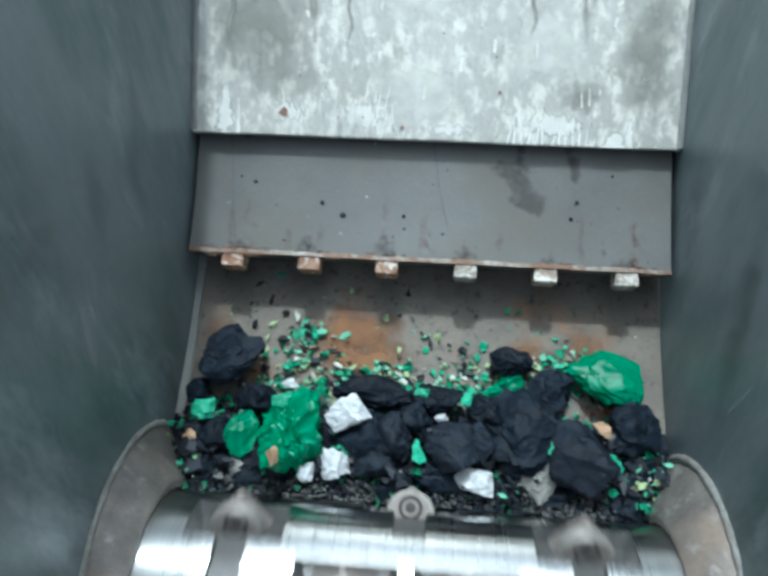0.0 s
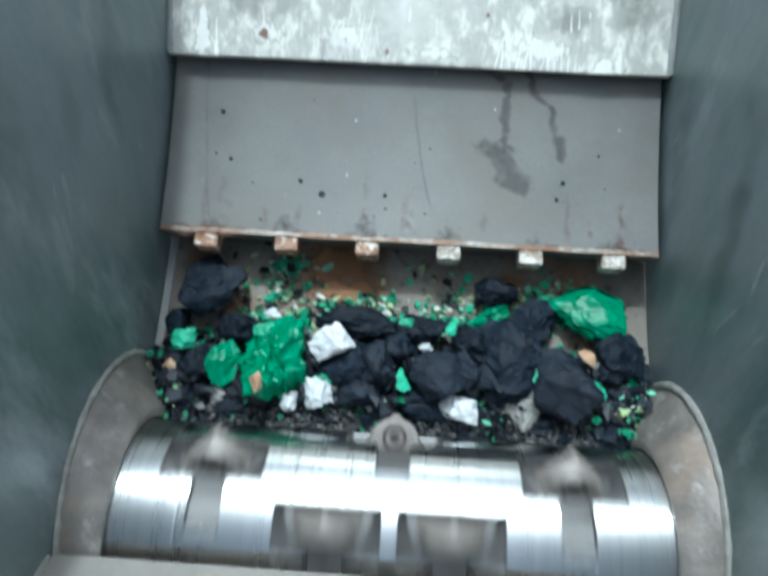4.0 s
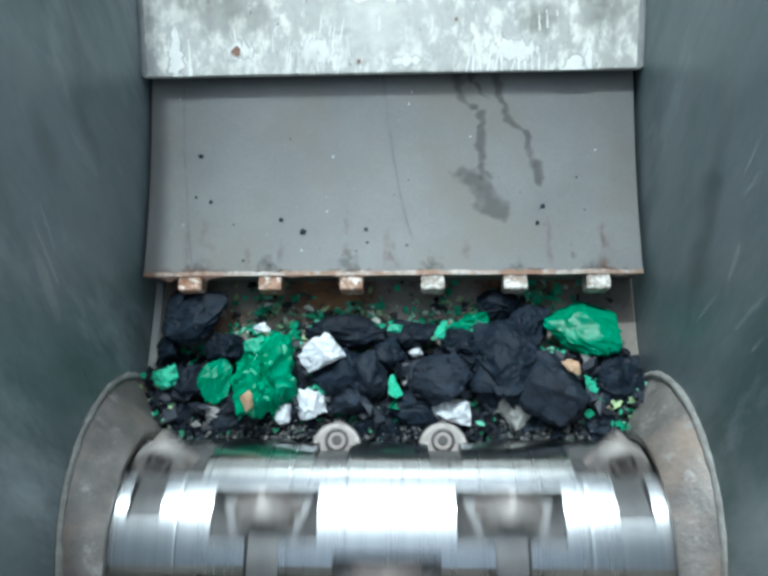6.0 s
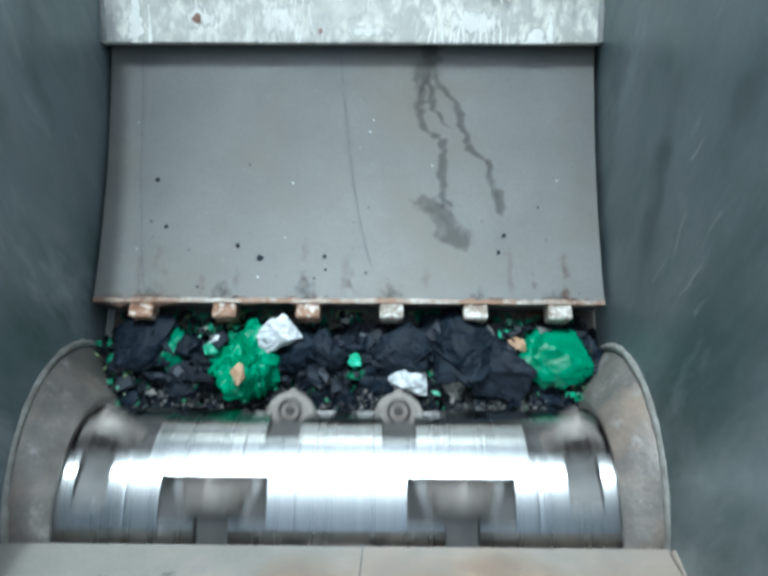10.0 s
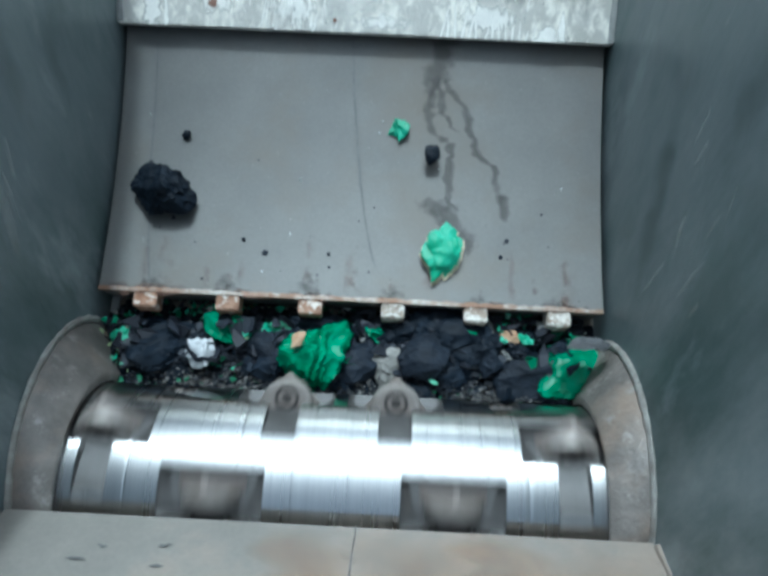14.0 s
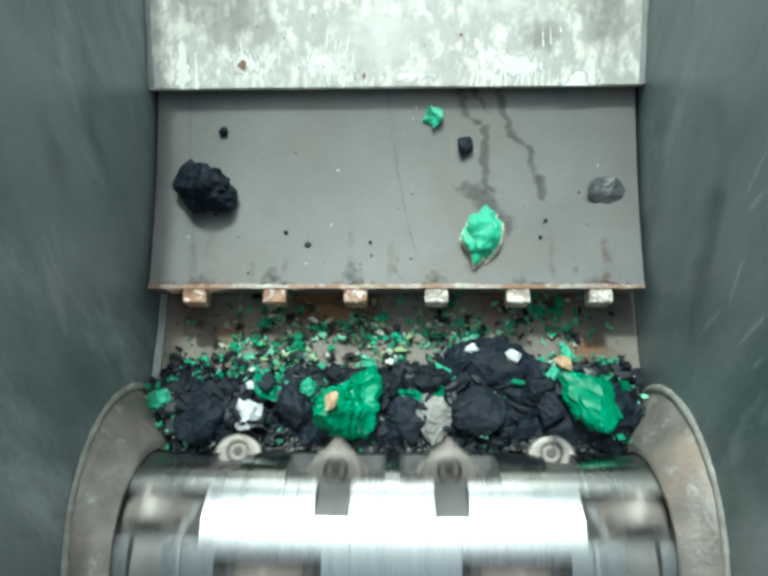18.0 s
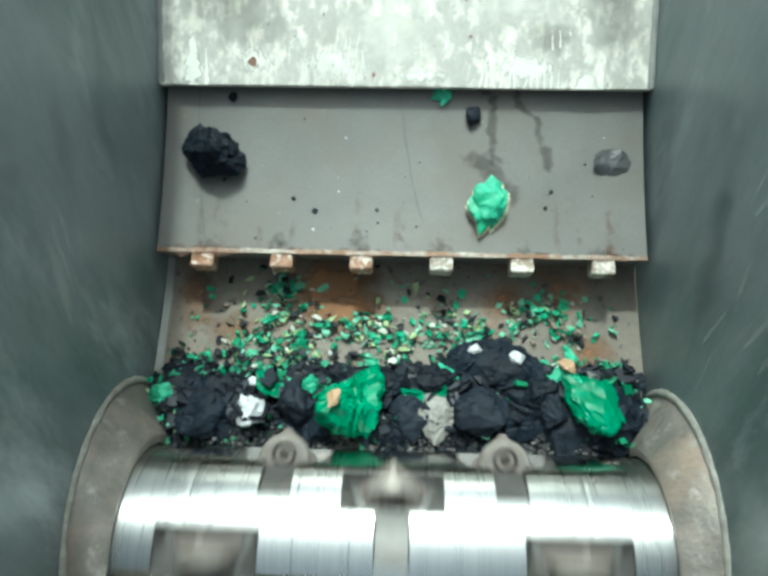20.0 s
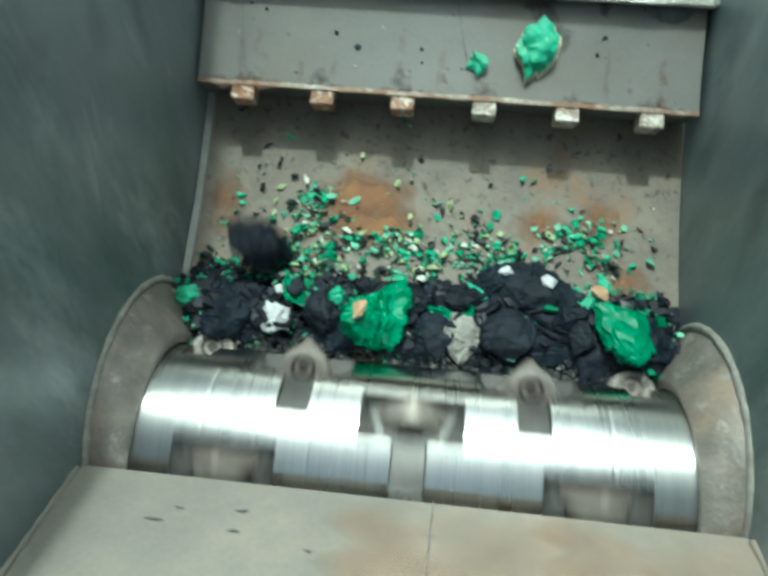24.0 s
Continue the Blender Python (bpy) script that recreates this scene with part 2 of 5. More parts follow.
CONCRETE = material("concrete", (0.3, 0.3, 0.29), 0.85, 0.0, None, 4, 0.2, 60)


# ---- building helpers ----
def mesh_of(name, verts, faces, mat, smooth=None):
    me = bpy.data.meshes.new(name)
    me.from_pydata([tuple(v) for v in verts], [], faces)
    me.validate()
    me.materials.append(mat)
    if smooth is not None:
        me.shade_smooth()
        me.set_sharp_from_angle(angle=radians(smooth))
    return me


def finish(name, bm, mat, smooth=None):
    bmesh.ops.recalc_face_normals(bm, faces=bm.faces)
    me = bpy.data.meshes.new(name)
    bm.to_mesh(me)
    bm.free()
    me.materials.append(mat)
    if smooth is not None:
        me.shade_smooth()
        me.set_sharp_from_angle(angle=radians(smooth))
    return me


def part(name, bm, mat, parent, label="", smooth=None):
    """Links a bmesh (or a mesh) as one object under a thing or part."""
    me = bm if isinstance(bm, bpy.types.Mesh) else finish(name, bm, mat, smooth)
    ob = new(name, me)
    ob.parent = parent
    if label:
        ob["label"] = label
    return ob


def extrude_profile(points, x0, x1, bevel=0.0):
    """A closed profile in (y, z), drawn out along x."""
    bm = bmesh.new()
    a = [bm.verts.new((x0, y, z)) for y, z in points]
    b = [bm.verts.new((x1, y, z)) for y, z in points]
    bm.faces.new(a)
    bm.faces.new(b[::-1])
    for i in range(len(points)):
        j = (i + 1) % len(points)
        bm.faces.new((a[j], a[i], b[i], b[j]))
    bmesh.ops.recalc_face_normals(bm, faces=bm.faces)
    if bevel:
        bmesh.ops.bevel(bm, geom=[e for e in bm.edges if e.calc_face_angle(0) > 0.4], offset=bevel, segments=2, affect="EDGES", clamp_overlap=True)
    return bm


def box(x0, x1, y0, y1, z0, z1, bevel=0.0):
    return extrude_profile([(y0, z0), (y1, z0), (y1, z1), (y0, z1)], x0, x1, bevel)


# ---- plan: rotor axis along x, pusher comes from +y ----
HALF = 0.30          # half the inner width
R_DRUM = 0.104
DRUM_HALF = 0.284
AXIS = (0.000, -0.0245)    # y, z of the rotor's axis
PIVOT = (-0.095, 1.018)   # y, z of the swing axis of the pusher
R_TOP = 1.0               # radius of the pusher's upper face
R_BED = 1.058
FRONT_EDGE = (-0.0673, 0.0835)   # y, z of the front plate's upper edge


def arc(r, deg):
    """A point (y, z) on an arc round the pivot, by its angle from straight down."""
    a = radians(deg)
    return PIVOT[0] + r * math.sin(a), PIVOT[1] - r * math.cos(a)


def shell():
    for name, s in (("wall_left", -1), ("wall_right", 1)):
        bm = extrude_profile([(-0.72, 0.0), (-0.3, -0.3), (0.5, -0.3), (1.05, 0.1), (1.05, 0.66), (0.60, 0.60), (-0.72, 0.54)], s * HALF, s * (HALF + 0.012), 0.002)
        tagged(new(name, finish(name, bm, WALL)), "worn dark steel side wall of the hopper", "hopper wall", kind="structure")
    # back wall above the pusher
    y0, z0, a = 0.4757, 0.2181, radians(44)
    d, n = Vector((math.cos(a), math.sin(a))), Vector((math.sin(a), -math.cos(a)))
    p = [Vector((y0, z0)), Vector((y0, z0)) + d * 0.72, Vector((y0, z0)) + d * 0.72 + n * 0.012, Vector((y0, z0)) + n * 0.012]
    tagged(new("wall_back", finish("wall_back", extrude_profile([tuple(q) for q in p], -HALF + 0.001, HALF - 0.001, 0.0015), BACK)),
           "scraped galvanised back plate above the pusher", "hopper wall", kind="structure")
    # front plate sloping down to the rotor
    a = radians(30)
    d, n = Vector((-math.cos(a), math.sin(a))), Vector((-math.sin(a), -math.cos(a)))
    q0 = Vector(FRONT_EDGE)
    p = [q0, q0 + d * 0.7, q0 + d * 0.7 + n * 0.012, q0 + n * 0.012]
    tagged(new("wall_front", finish("wall_front", extrude_profile([tuple(q) for q in p], -HALF + 0.001, HALF - 0.001, 0.002), FRONT)),
           "sloping worn steel front plate beside the rotor", "hopper wall", kind="structure")
    # bed under the pusher
    prof = [arc(R_BED, d) for d in np.linspace(12.5, 44, 30)] + [arc(R_BED + 0.012, d) for d in np.linspace(44, 12.5, 30)]
    tagged(new("floor", finish("floor", extrude_profile(prof, -HALF + 0.001, HALF - 0.001), BED, 30)),
           "curved rusty steel bed in front of the pusher", "hopper floor", kind="structure")
    # round casing under the rotor, from below the bed to the front plate
    turn = [radians(d) for d in np.linspace(0, -200, 60)]
    inner = [(AXIS[0] + 0.136 * math.cos(t), AXIS[1] + 0.136 * math.sin(t)) for t in turn] + [(-0.0723, 0.0720)]
    outer = [(AXIS[0] + 0.146 * math.cos(t), AXIS[1] + 0.146 * math.sin(t)) for t in turn] + [(-0.0823, 0.0740)]
    tagged(new("casing", finish("casing", extrude_profile(inner + outer[::-1], -HALF + 0.001, HALF - 0.001), BED, 30)),
           "dark steel casing under the rotor", "casing", kind="structure")
    bm = box(-6, 6, -6, 6, -1.02, -1.0)
    tagged(new("ground", finish("ground", bm, CONCRETE)), "grey concrete floor under the machine", "floor", kind="structure")


GUARD = (0.034, -0.033, 0.148)   # y, z and radius of the guard where it meets the wall


def ring(s):
    """Cone-shaped guard over the end of the drum: wide at the wall, with a blunt inner rim; it ends behind the front plate."""
    prof = [(0.0, 0.1060, 0.264), (0.0, 0.1140, 0.2625), (0.03, 0.1165, 0.2640), (0.40, 0.0, 0.0), (0.75, 0.0, 0.0), (1.0, GUARD[2], HALF - 0.0005), (0.3, 0.1060, HALF - 0.0005)]
    prof[3] = (0.40, 0.1165 + 0.40 * (GUARD[2] - 0.1165) + 0.002, 0.264 + 0.40 * (HALF - 0.264))
    prof[4] = (0.75, 0.1165 + 0.75 * (GUARD[2] - 0.1165) + 0.002, 0.264 + 0.75 * (HALF - 0.264))
    rnd = random.Random(51 + s)
    n = 96
    bm = bmesh.new()
    rows = []
    for i in range(n):
        a = 2 * math.pi * i / n
        row = []
        for g, r, x in prof:
            cy, cz = AXIS[0] + g * (GUARD[0] - AXIS[0]), AXIS[1] + g * (GUARD[1] - AXIS[1])
            q = r + rnd.uniform(-0.0006, 0.0006)
            row.append(bm.verts.new((s * x, cy + q * math.cos(a), cz + q * math.sin(a))))
        rows.append(row)
    k = len(prof)
    for i in range(n):
        for j in range(k):
            f = (rows[i][j], rows[i][(j + 1) % k], rows[(i + 1) % n][(j + 1) % k], rows[(i + 1) % n][j])
            bm.faces.new(f if s < 0 else f[::-1])
    cut = bmesh.ops.bisect_plane(bm, geom=list(bm.verts) + list(bm.edges) + list(bm.faces), plane_co=(0, -0.070, 0), plane_no=(0, -1, 0), clear_outer=True)
    edges = [e for e in cut["geom_cut"] if isinstance(e, bmesh.types.BMEdge)]
    bmesh.ops.holes_fill(bm, edges=edges, sides=0)
    bmesh.ops.recalc_face_normals(bm, faces=list(bm.faces))
    ob = new("shaft_guard", finish("shaft_guard", bm, RING, 35))
    tagged(ob, "worn brown steel guard welded round the shaft end", "shaft guard", "guards at the rotor's ends")
    rnd = random.Random(21 + s)
    bm = bmesh.new()
    n, k = 150, 6
    loops = []
    for i in range(n):
        a = 2 * math.pi * i / n
        q = rnd.uniform(0.0034, 0.0056)
        loops.append([bm.verts.new((s * (HALF - 0.0012 + q * 0.8 * math.sin(2 * math.pi * j / k)), GUARD[0] + (GUARD[2] + 0.001 + q * math.cos(2 * math.pi * j / k)) * math.cos(a),
                                    GUARD[1] + (GUARD[2] + 0.001 + q * math.cos(2 * math.pi * j / k)) * math.sin(a))) for j in range(k)])
    for i in range(n):
        for j in range(k):
            bm.faces.new((loops[i][j], loops[i][(j + 1) % k], loops[(i + 1) % n][(j + 1) % k], loops[(i + 1) % n][j]))
    bmesh.ops.bisect_plane(bm, geom=list(bm.verts) + list(bm.edges) + list(bm.faces), plane_co=(0, -0.070, 0), plane_no=(0, -1, 0), clear_outer=True)
    bmesh.ops.recalc_face_normals(bm, faces=list(bm.faces))
    part("weld_bead", bm, WELD, ob, "pale weld bead along the wall", smooth=60)
    return ob


# ---- rotor ----
PITCH = 0.0585
GULLET, SLOT = 0.050, 0.0158     # half widths of the pocket before a knife and of the slot behind it
ORDER = {0: 0, 3: 1, 1: 2, 4: 3, 2: 4}   # column distance from the middle -> step in the cutting order


def rotor():
    root = tagged(new("shredder_rotor"), "polished steel shredder rotor with bolted square knives", "rotor")
    cols = [(c * PITCH, ORDER[abs(c)] * 36.0) for c in range(-4, 5)]
    nx, n = 420, 180
    grooves = (-0.2, -0.095, -0.04, 0.016, 0.19)
    verts, faces = [], []
    for ix in range(nx):
        x = -DRUM_HALF + 2 * DRUM_HALF * ix / (nx - 1)
        near = [(x - c, ph) for c, ph in cols if abs(x - c) < GULLET]
        groove = 0.0003 if min(abs(x - g) for g in grooves) < 0.0013 else 0.0
        for i in range(n):
            phi = 360.0 * i / n
            r = R_DRUM - groove
            for dx, ph in near:
                for k in (0, 180):
                    u = (phi - ph - k + 180) % 360 - 180     # behind the knife is positive
                    if -11 <= u <= 17 and abs(dx) < GULLET:
                        flank = min(1.0, (GULLET - abs(dx)) / (0.004 + 0.016 * (u + 11) / 28))
                        r = min(r, R_DRUM - 0.0016 - (0.013 if u < 4 else 0.009) * flank)
                    elif 17 < u <= 42 and abs(dx) < SLOT:
                        r = min(r, R_DRUM - 0.0014 - 0.009 * (1 - (u - 17) / 27))
            verts.append((x, r * math.cos(radians(phi)), r * math.sin(radians(phi))))
    for ix in range(nx - 1):
        for i in range(n):
            o, j = ix * n, (i + 1) % n
            faces.append((o + i, o + j, o + n + j, o + n + i))
    faces.append(tuple(range(n))[::-1])
    faces.append(tuple((nx - 1) * n + i for i in range(n)))
    me = mesh_of("drum", verts, faces, DRUM, 14)
    me.materials.append(POCKET)
    for p in me.polygons:
        if len(p.vertices) == 4 and min(math.hypot(verts[v][1], verts[v][2]) for v in p.vertices) < R_DRUM - 0.0008:
            p.material_index = 1
    part("drum", me, None, root, "polished steel drum with milled grey pockets")
    # one knife and its holder, at angle 0: radial along +y, travel towards -z
    hb = bmesh.new()
    w = 0.0275
    pts = [(w, R_DRUM - 0.020)] + [(w * math.cos(t), R_DRUM - 0.008 + 0.027 * math.sin(t)) for t in np.linspace(0, math.pi, 15)] + [(-w, R_DRUM - 0.020)]
    rings = []
    for z, k in ((0.0035, 1.0), (0.014, 1.0), (0.0165, 0.93), (0.0165, 0.80)):
        rings.append([hb.verts.new((x * k, R_DRUM - 0.010 + (r - R_DRUM + 0.010) * k, z)) for x, r in pts])
    hb.faces.new(rings[0])
    hb.faces.new(rings[-1][::-1])
    for lo, hi in zip(rings, rings[1:]):
        for i in range(len(pts)):
            j = (i + 1) % len(pts)
            hb.faces.new((lo[j], lo[i], hi[i], hi[j]))
    holder = finish("knife_holder", hb, BLADE, 40)
    holder.materials.append(KNIFE)
    for p in holder.polygons:
        if p.center.z > 0.0163 and len(p.vertices) > 4:
            p.material_index = 1
    # the square knife stands on its corner, its face hollow ground
    kb = bmesh.new()
    tip, side = R_DRUM + 0.0225, 0.0335
    pts = [(0.020, R_DRUM - 0.024), (side, R_DRUM - 0.011), (0.003, tip), (-0.003, tip), (-side, R_DRUM - 0.011), (-0.020, R_DRUM - 0.024)]
    rings = [[kb.verts.new((x * k, R_DRUM - 0.008 + (r - R_DRUM + 0.008) * k, z)) for x, r in pts] for z, k in ((-0.0095, 0.55), (-0.0105, 0.97), (-0.009, 1.0), (0.0032, 0.95))]
    kb.faces.new(rings[0])
    kb.faces.new(rings[-1][::-1])
    for lo, hi in zip(rings, rings[1:]):
        for i in range(6):
            j = (i + 1) % 6
            kb.faces.new((lo[i], lo[j], hi[j], hi[i]))
    blade = finish("knife", kb, KNIFE)
    bb = bmesh.new()
    loops = []
    for z, r in ((0.0150, 0.0135), (0.0182, 0.0130), (0.0186, 0.0105), (0.0160, 0.0095), (0.0160, 0.0058), (0.0176, 0.0050)):
        loops.append([bb.verts.new((r * math.cos(t), R_DRUM - 0.001 + r * math.sin(t), z)) for t in np.linspace(0, 2 * math.pi, 19)[:-1]])
    for lo, hi in zip(loops, loops[1:]):
        for i in range(18):
            bb.faces.new((lo[i], lo[(i + 1) % 18], hi[(i + 1) % 18], hi[i]))
    bb.faces.new(loops[-1])
    bolt = finish("bolt", bb, BOLT, 40)
    for x, ph in cols:
        for k in (0, 180):
            m = pose(x, 0, 0, ph + k)
            ho = part("knife_holder", holder, None, root)
            ho.matrix_basis = m
            part("knife", blade, None, ho)
            part("bolt", bolt, None, ho)
    return root


def pusher():
    """The swinging pusher, in the space of its pivot: angle 0 is its front edge straight down."""
    root = tagged(new("pusher"), "grey steel pusher plate with toothed front edge", "pusher")

    def at(r, deg):
        return r * math.sin(radians(deg)), -r * math.cos(radians(deg))
    w = 0.2945
    prof = [at(R_TOP, d) for d in np.linspace(0, 34, 34)] + [at(R_TOP + 0.05, d) for d in np.linspace(34, 0.25, 34)]
    part("body", extrude_profile(prof, -w, w, 0.0012), PUSHER, root, smooth=30)
    rnd = random.Random(3)
    verts, faces = [], []
    for i in range(91):
        x = -w + 2 * w * i / 90
        e = rnd.uniform(0.0, 0.0022)
        verts += [(x, 0.0025 + e, -R_TOP + 0.0007), (x, -0.0012, -R_TOP + 0.0005), (x, -0.0014, -R_TOP - 0.004 - e)]
        if i:
            o = 3 * i
            faces += [(o - 3, o - 2, o + 1, o), (o - 2, o - 1, o + 2, o + 1)]
    part("worn_edge", mesh_of("worn_edge", verts, faces, EDGE), None, root, "bare chipped front edge with rust")
    for i in range(6):
        x = -0.2385 + i * 0.0963
        bm = box(x - 0.0135, x + 0.0135, -0.0185, 0.004, -R_TOP - 0.027, -R_TOP - 0.001, 0.0015)
        part("tooth", bm, TABM if i < 3 else TABW, root, "rusty welded steel tooth" if i < 3 else "steel tooth with chipped white paint")
    return root


# ---- marks: scratches, stains and scrapes on the steel ----
def ribbon(points, widths, side):
    """A strip along points; side(i) gives the direction of its width."""
    verts, faces = [], []
    for i, (p, w) in enumerate(zip(points, widths)):
        d = side(i)
        verts += [Vector(p) - d * w / 2, Vector(p) + d * w / 2]
        if i:
            faces.append((2 * i - 2, 2 * i - 1, 2 * i + 1, 2 * i))
    return verts, faces


def soft_ribbon(points, widths, side, fade=5.0):
    """A strip of five points across whose cover fades from the middle to its edges and ends."""
    verts, faces, cover = [], [], []
    n = len(points)
    for i, p in enumerate(points):
        d = side(i)
        end = min(1.0, fade * min(i + 0.3, n - 0.7 - i) / n)
        for j, c in zip(range(-2, 3), (0.0, 0.55, 0.8, 0.55, 0.0)):
            verts.append(p + d * (widths[i] * j / 4))
            cover.append(c * end)
        if i:
            o = 5 * i
            faces += [(o - 5 + j, o + j, o + j + 1, o - 4 + j) for j in range(4)]
    return verts, faces, cover


def covered(name, verts, faces, cover, mat):
    me = mesh_of(name, verts, faces, mat)
    at = me.attributes.new("cover", "FLOAT", "POINT")
    for i, c in enumerate(cover):
        at.data[i].value = c
    return me


def wobbly(points, step, amp, seed):
    """Fills a polyline in with small sideways wander."""
    rnd = random.Random(seed)
    out = []
    for a, b in zip(points, points[1:]):
        n = max(1, int((Vector(b) - Vector(a)).length / step))
        for i in range(n):
            q = Vector(a).lerp(Vector(b), i / n)
            out.append(q + Vector((rnd.uniform(-amp, amp), rnd.uniform(-amp, amp))))
    out.append(Vector(points[-1]))
    return out


def on_pusher(x, deg, lift=0.0006):
    a = radians(deg)
    return Vector((x, (R_TOP - lift) * math.sin(a), -(R_TOP - lift) * math.cos(a)))


def pusher_marks(root):
    deg = math.pi / 180
    stains = [([(0.104, 22.0), (0.102, 19.2), (0.094, 17.15), (0.087, 15.4), (0.084, 14.0)], 0.030),
              ([(0.092, 17.0), (0.086, 15.4), (0.083, 13.17), (0.091, 12.06), (0.111, 11.43), (0.111, 9.47), (0.109, 7.4), (0.108, 5.4)], 0.0125),
              ([(0.093, 16.8), (0.094, 15.6), (0.100, 13.59), (0.116, 12.5), (0.131, 12.46)], 0.009),
              ([(0.094, 17.4), (0.098, 16.2), (0.112, 14.9), (0.125, 14.41), (0.134, 12.55), (0.146, 10.69), (0.165, 9.99), (0.169, 8.68), (0.175, 6.9)], 0.0105),
              ([(0.172, 8.2), (0.176, 7.2), (0.179, 6.0)], 0.020),
              ([(0.086, 7.7), (0.098, 6.9), (0.111, 5.9), (0.124, 4.64), (0.142, 3.3)], 0.040)]
    for k, (pts, w) in enumerate(stains):
        line = wobbly([(x, a * deg) for x, a in pts], 0.006, 0.0022, 30 + k)
        wide = [w * (1 + 0.22 * math.sin(0.9 * i + k) + 0.12 * math.sin(2.3 * i)) for i in range(len(line))]
        wide = [1.5 * q * min(1.0, 0.25 + 0.2 * (len(wide) - 1 - i)) for i, q in enumerate(wide)]
        v, f, c = soft_ribbon([on_pusher(q.x, q.y / deg, 0.0006 + 0.0001 * k) for q in line], wide, lambda i: Vector((1, 0, 0)))
        part("stain", covered("stain", v, f, c, STAIN), None, root, "dark greasy run on the plate")
    # smudges behind the teeth
    rnd = random.Random(8)
    for i in range(6):
        x = -0.2385 + i * 0.0963
        a1, xo, w = rnd.uniform(1.2, 2.6), rnd.uniform(-0.006, 0.008), rnd.uniform(0.04, 0.06)
        pts = [on_pusher(x + xo + 0.002 * math.sin(j), 0.1 + (a1 - 0.1) * j / 12, 0.0005) for j in range(13)]
        v, f, c = soft_ribbon(pts, [w * (1 - 0.5 * j / 12) for j in range(13)], lambda i: Vector((1, 0, 0)))
        part("smudge", covered("smudge", v, f, [1.1 * q * (1 - j / len(c)) for j, q in enumerate(c)], STAIN), None, root, "dark smudge behind a tooth")
    # rust creeping in from the front edge
    for x0, x1, w in ((-0.292, -0.19, 0.016), (-0.16, -0.10, 0.010), (-0.075, -0.02, 0.012), (0.02, 0.05, 0.008), (0.13, 0.2, 0.008), (0.22, 0.28, 0.010)):
        pts = [on_pusher(x0 + (x1 - x0) * j / 14, 0.1 + 0.12 * math.sin(j), 0.0005) for j in range(15)]
        v, f, c = soft_ribbon(pts, [w * (1 + 0.4 * math.sin(2.1 * j)) for j in range(15)], lambda i: Vector((0, 1, 0)))
        part("rust_patch", covered("rust_patch", v, f, c, EDGE_RUST), None, root, "thin brown rust along the edge")
    # faint rusty runs up from the front edge
    for k in range(18):
        x, a1, w = rnd.uniform(-0.28, 0.28), rnd.uniform(1.5, 5.0), rnd.uniform(0.010, 0.022)
        pts = [on_pusher(x, 0.15 + (a1 - 0.15) * j / 12, 0.0004) for j in range(13)]
        v, f, c = soft_ribbon(pts, [w * (1 - 0.4 * j / 12) for j in range(13)], lambda i: Vector((1, 0, 0)))
        part("rust_run", covered("rust_run", v, f, [0.27 * q for q in c], EDGE_RUST), None, root, "faint rusty run")
    lines = [([(-0.014, 19.0), (-0.010, 14.9), (-0.004, 11.9), (0.004, 8.4), (0.015, 4.8), (0.027, 2.4)], 0.0028),
             ([(-0.256, 19), (-0.254, 15), (-0.252, 8.4), (-0.244, 3.6), (-0.236, 0.7)], 0.0024)]
    for k, (pts, w) in enumerate(lines):
        line = wobbly([(x, a * deg) for x, a in pts], 0.02, 0.0006, 80 + k)
        rnd = random.Random(90 + k)
        v, f = ribbon([on_pusher(q.x, q.y / deg, 0.0011) for q in line], [w * rnd.uniform(0.3, 1.3) for _ in line], lambda i: Vector((1, 0, 0)))
        part("scratch", mesh_of("scratch", v, f, DARKLINE), None, root, "long thin dark scratch")
    # dirt stuck to the plate
    rnd = random.Random(5)
    spots = [(-0.104, 3.04, 0.0046), (-0.131, 3.91, 0.0034), (-0.232, 8.58, 0.0034), (0.175, 3.5, 0.0032), (0.182, 4.7, 0.0034), (-0.029, 3.16, 0.003),
             (-0.218, 5.22, 0.003), (-0.027, 2.23, 0.002), (-0.040, 1.62, 0.0016), (-0.175, 1.0, 0.002), (0.02, 2.0, 0.002)]
    for x, a, r in spots:
        bm = bmesh.new()
        bmesh.ops.create_icosphere(bm, subdivisions=2, radius=0.85 * r)
        for v in bm.verts:
            v.co *= rnd.uniform(0.65, 1.2)
            v.co.z *= 0.35
        m = Matrix.Translation(on_pusher(x, a, 0.0006)) @ Euler((radians(a), 0, rnd.uniform(0, 6))).to_matrix().to_4x4()
        bm.transform(m)
        part("dirt_crumb", bm, CHARCOAL, root, smooth=60)
    for k in range(26):
        x, a, r = rnd.uniform(-0.28, 0.28), rnd.uniform(0.6, 13), rnd.uniform(0.0007, 0.0016)
        bm = bmesh.new()
        bmesh.ops.create_icosphere(bm, subdivisions=1, radius=r)
        bm.transform(Matrix.Translation(on_pusher(x, a, 0.0005)))
        part("dirt_crumb", bm, WHITE if k % 3 == 0 else CHARCOAL, root)


def back_point(x, s, lift=0.0008):
    a = radians(44)
    return Vector((x, 0.4757 + s * math.cos(a) - lift * math.sin(a), 0.2181 + s * math.sin(a) + lift * math.cos(a)))


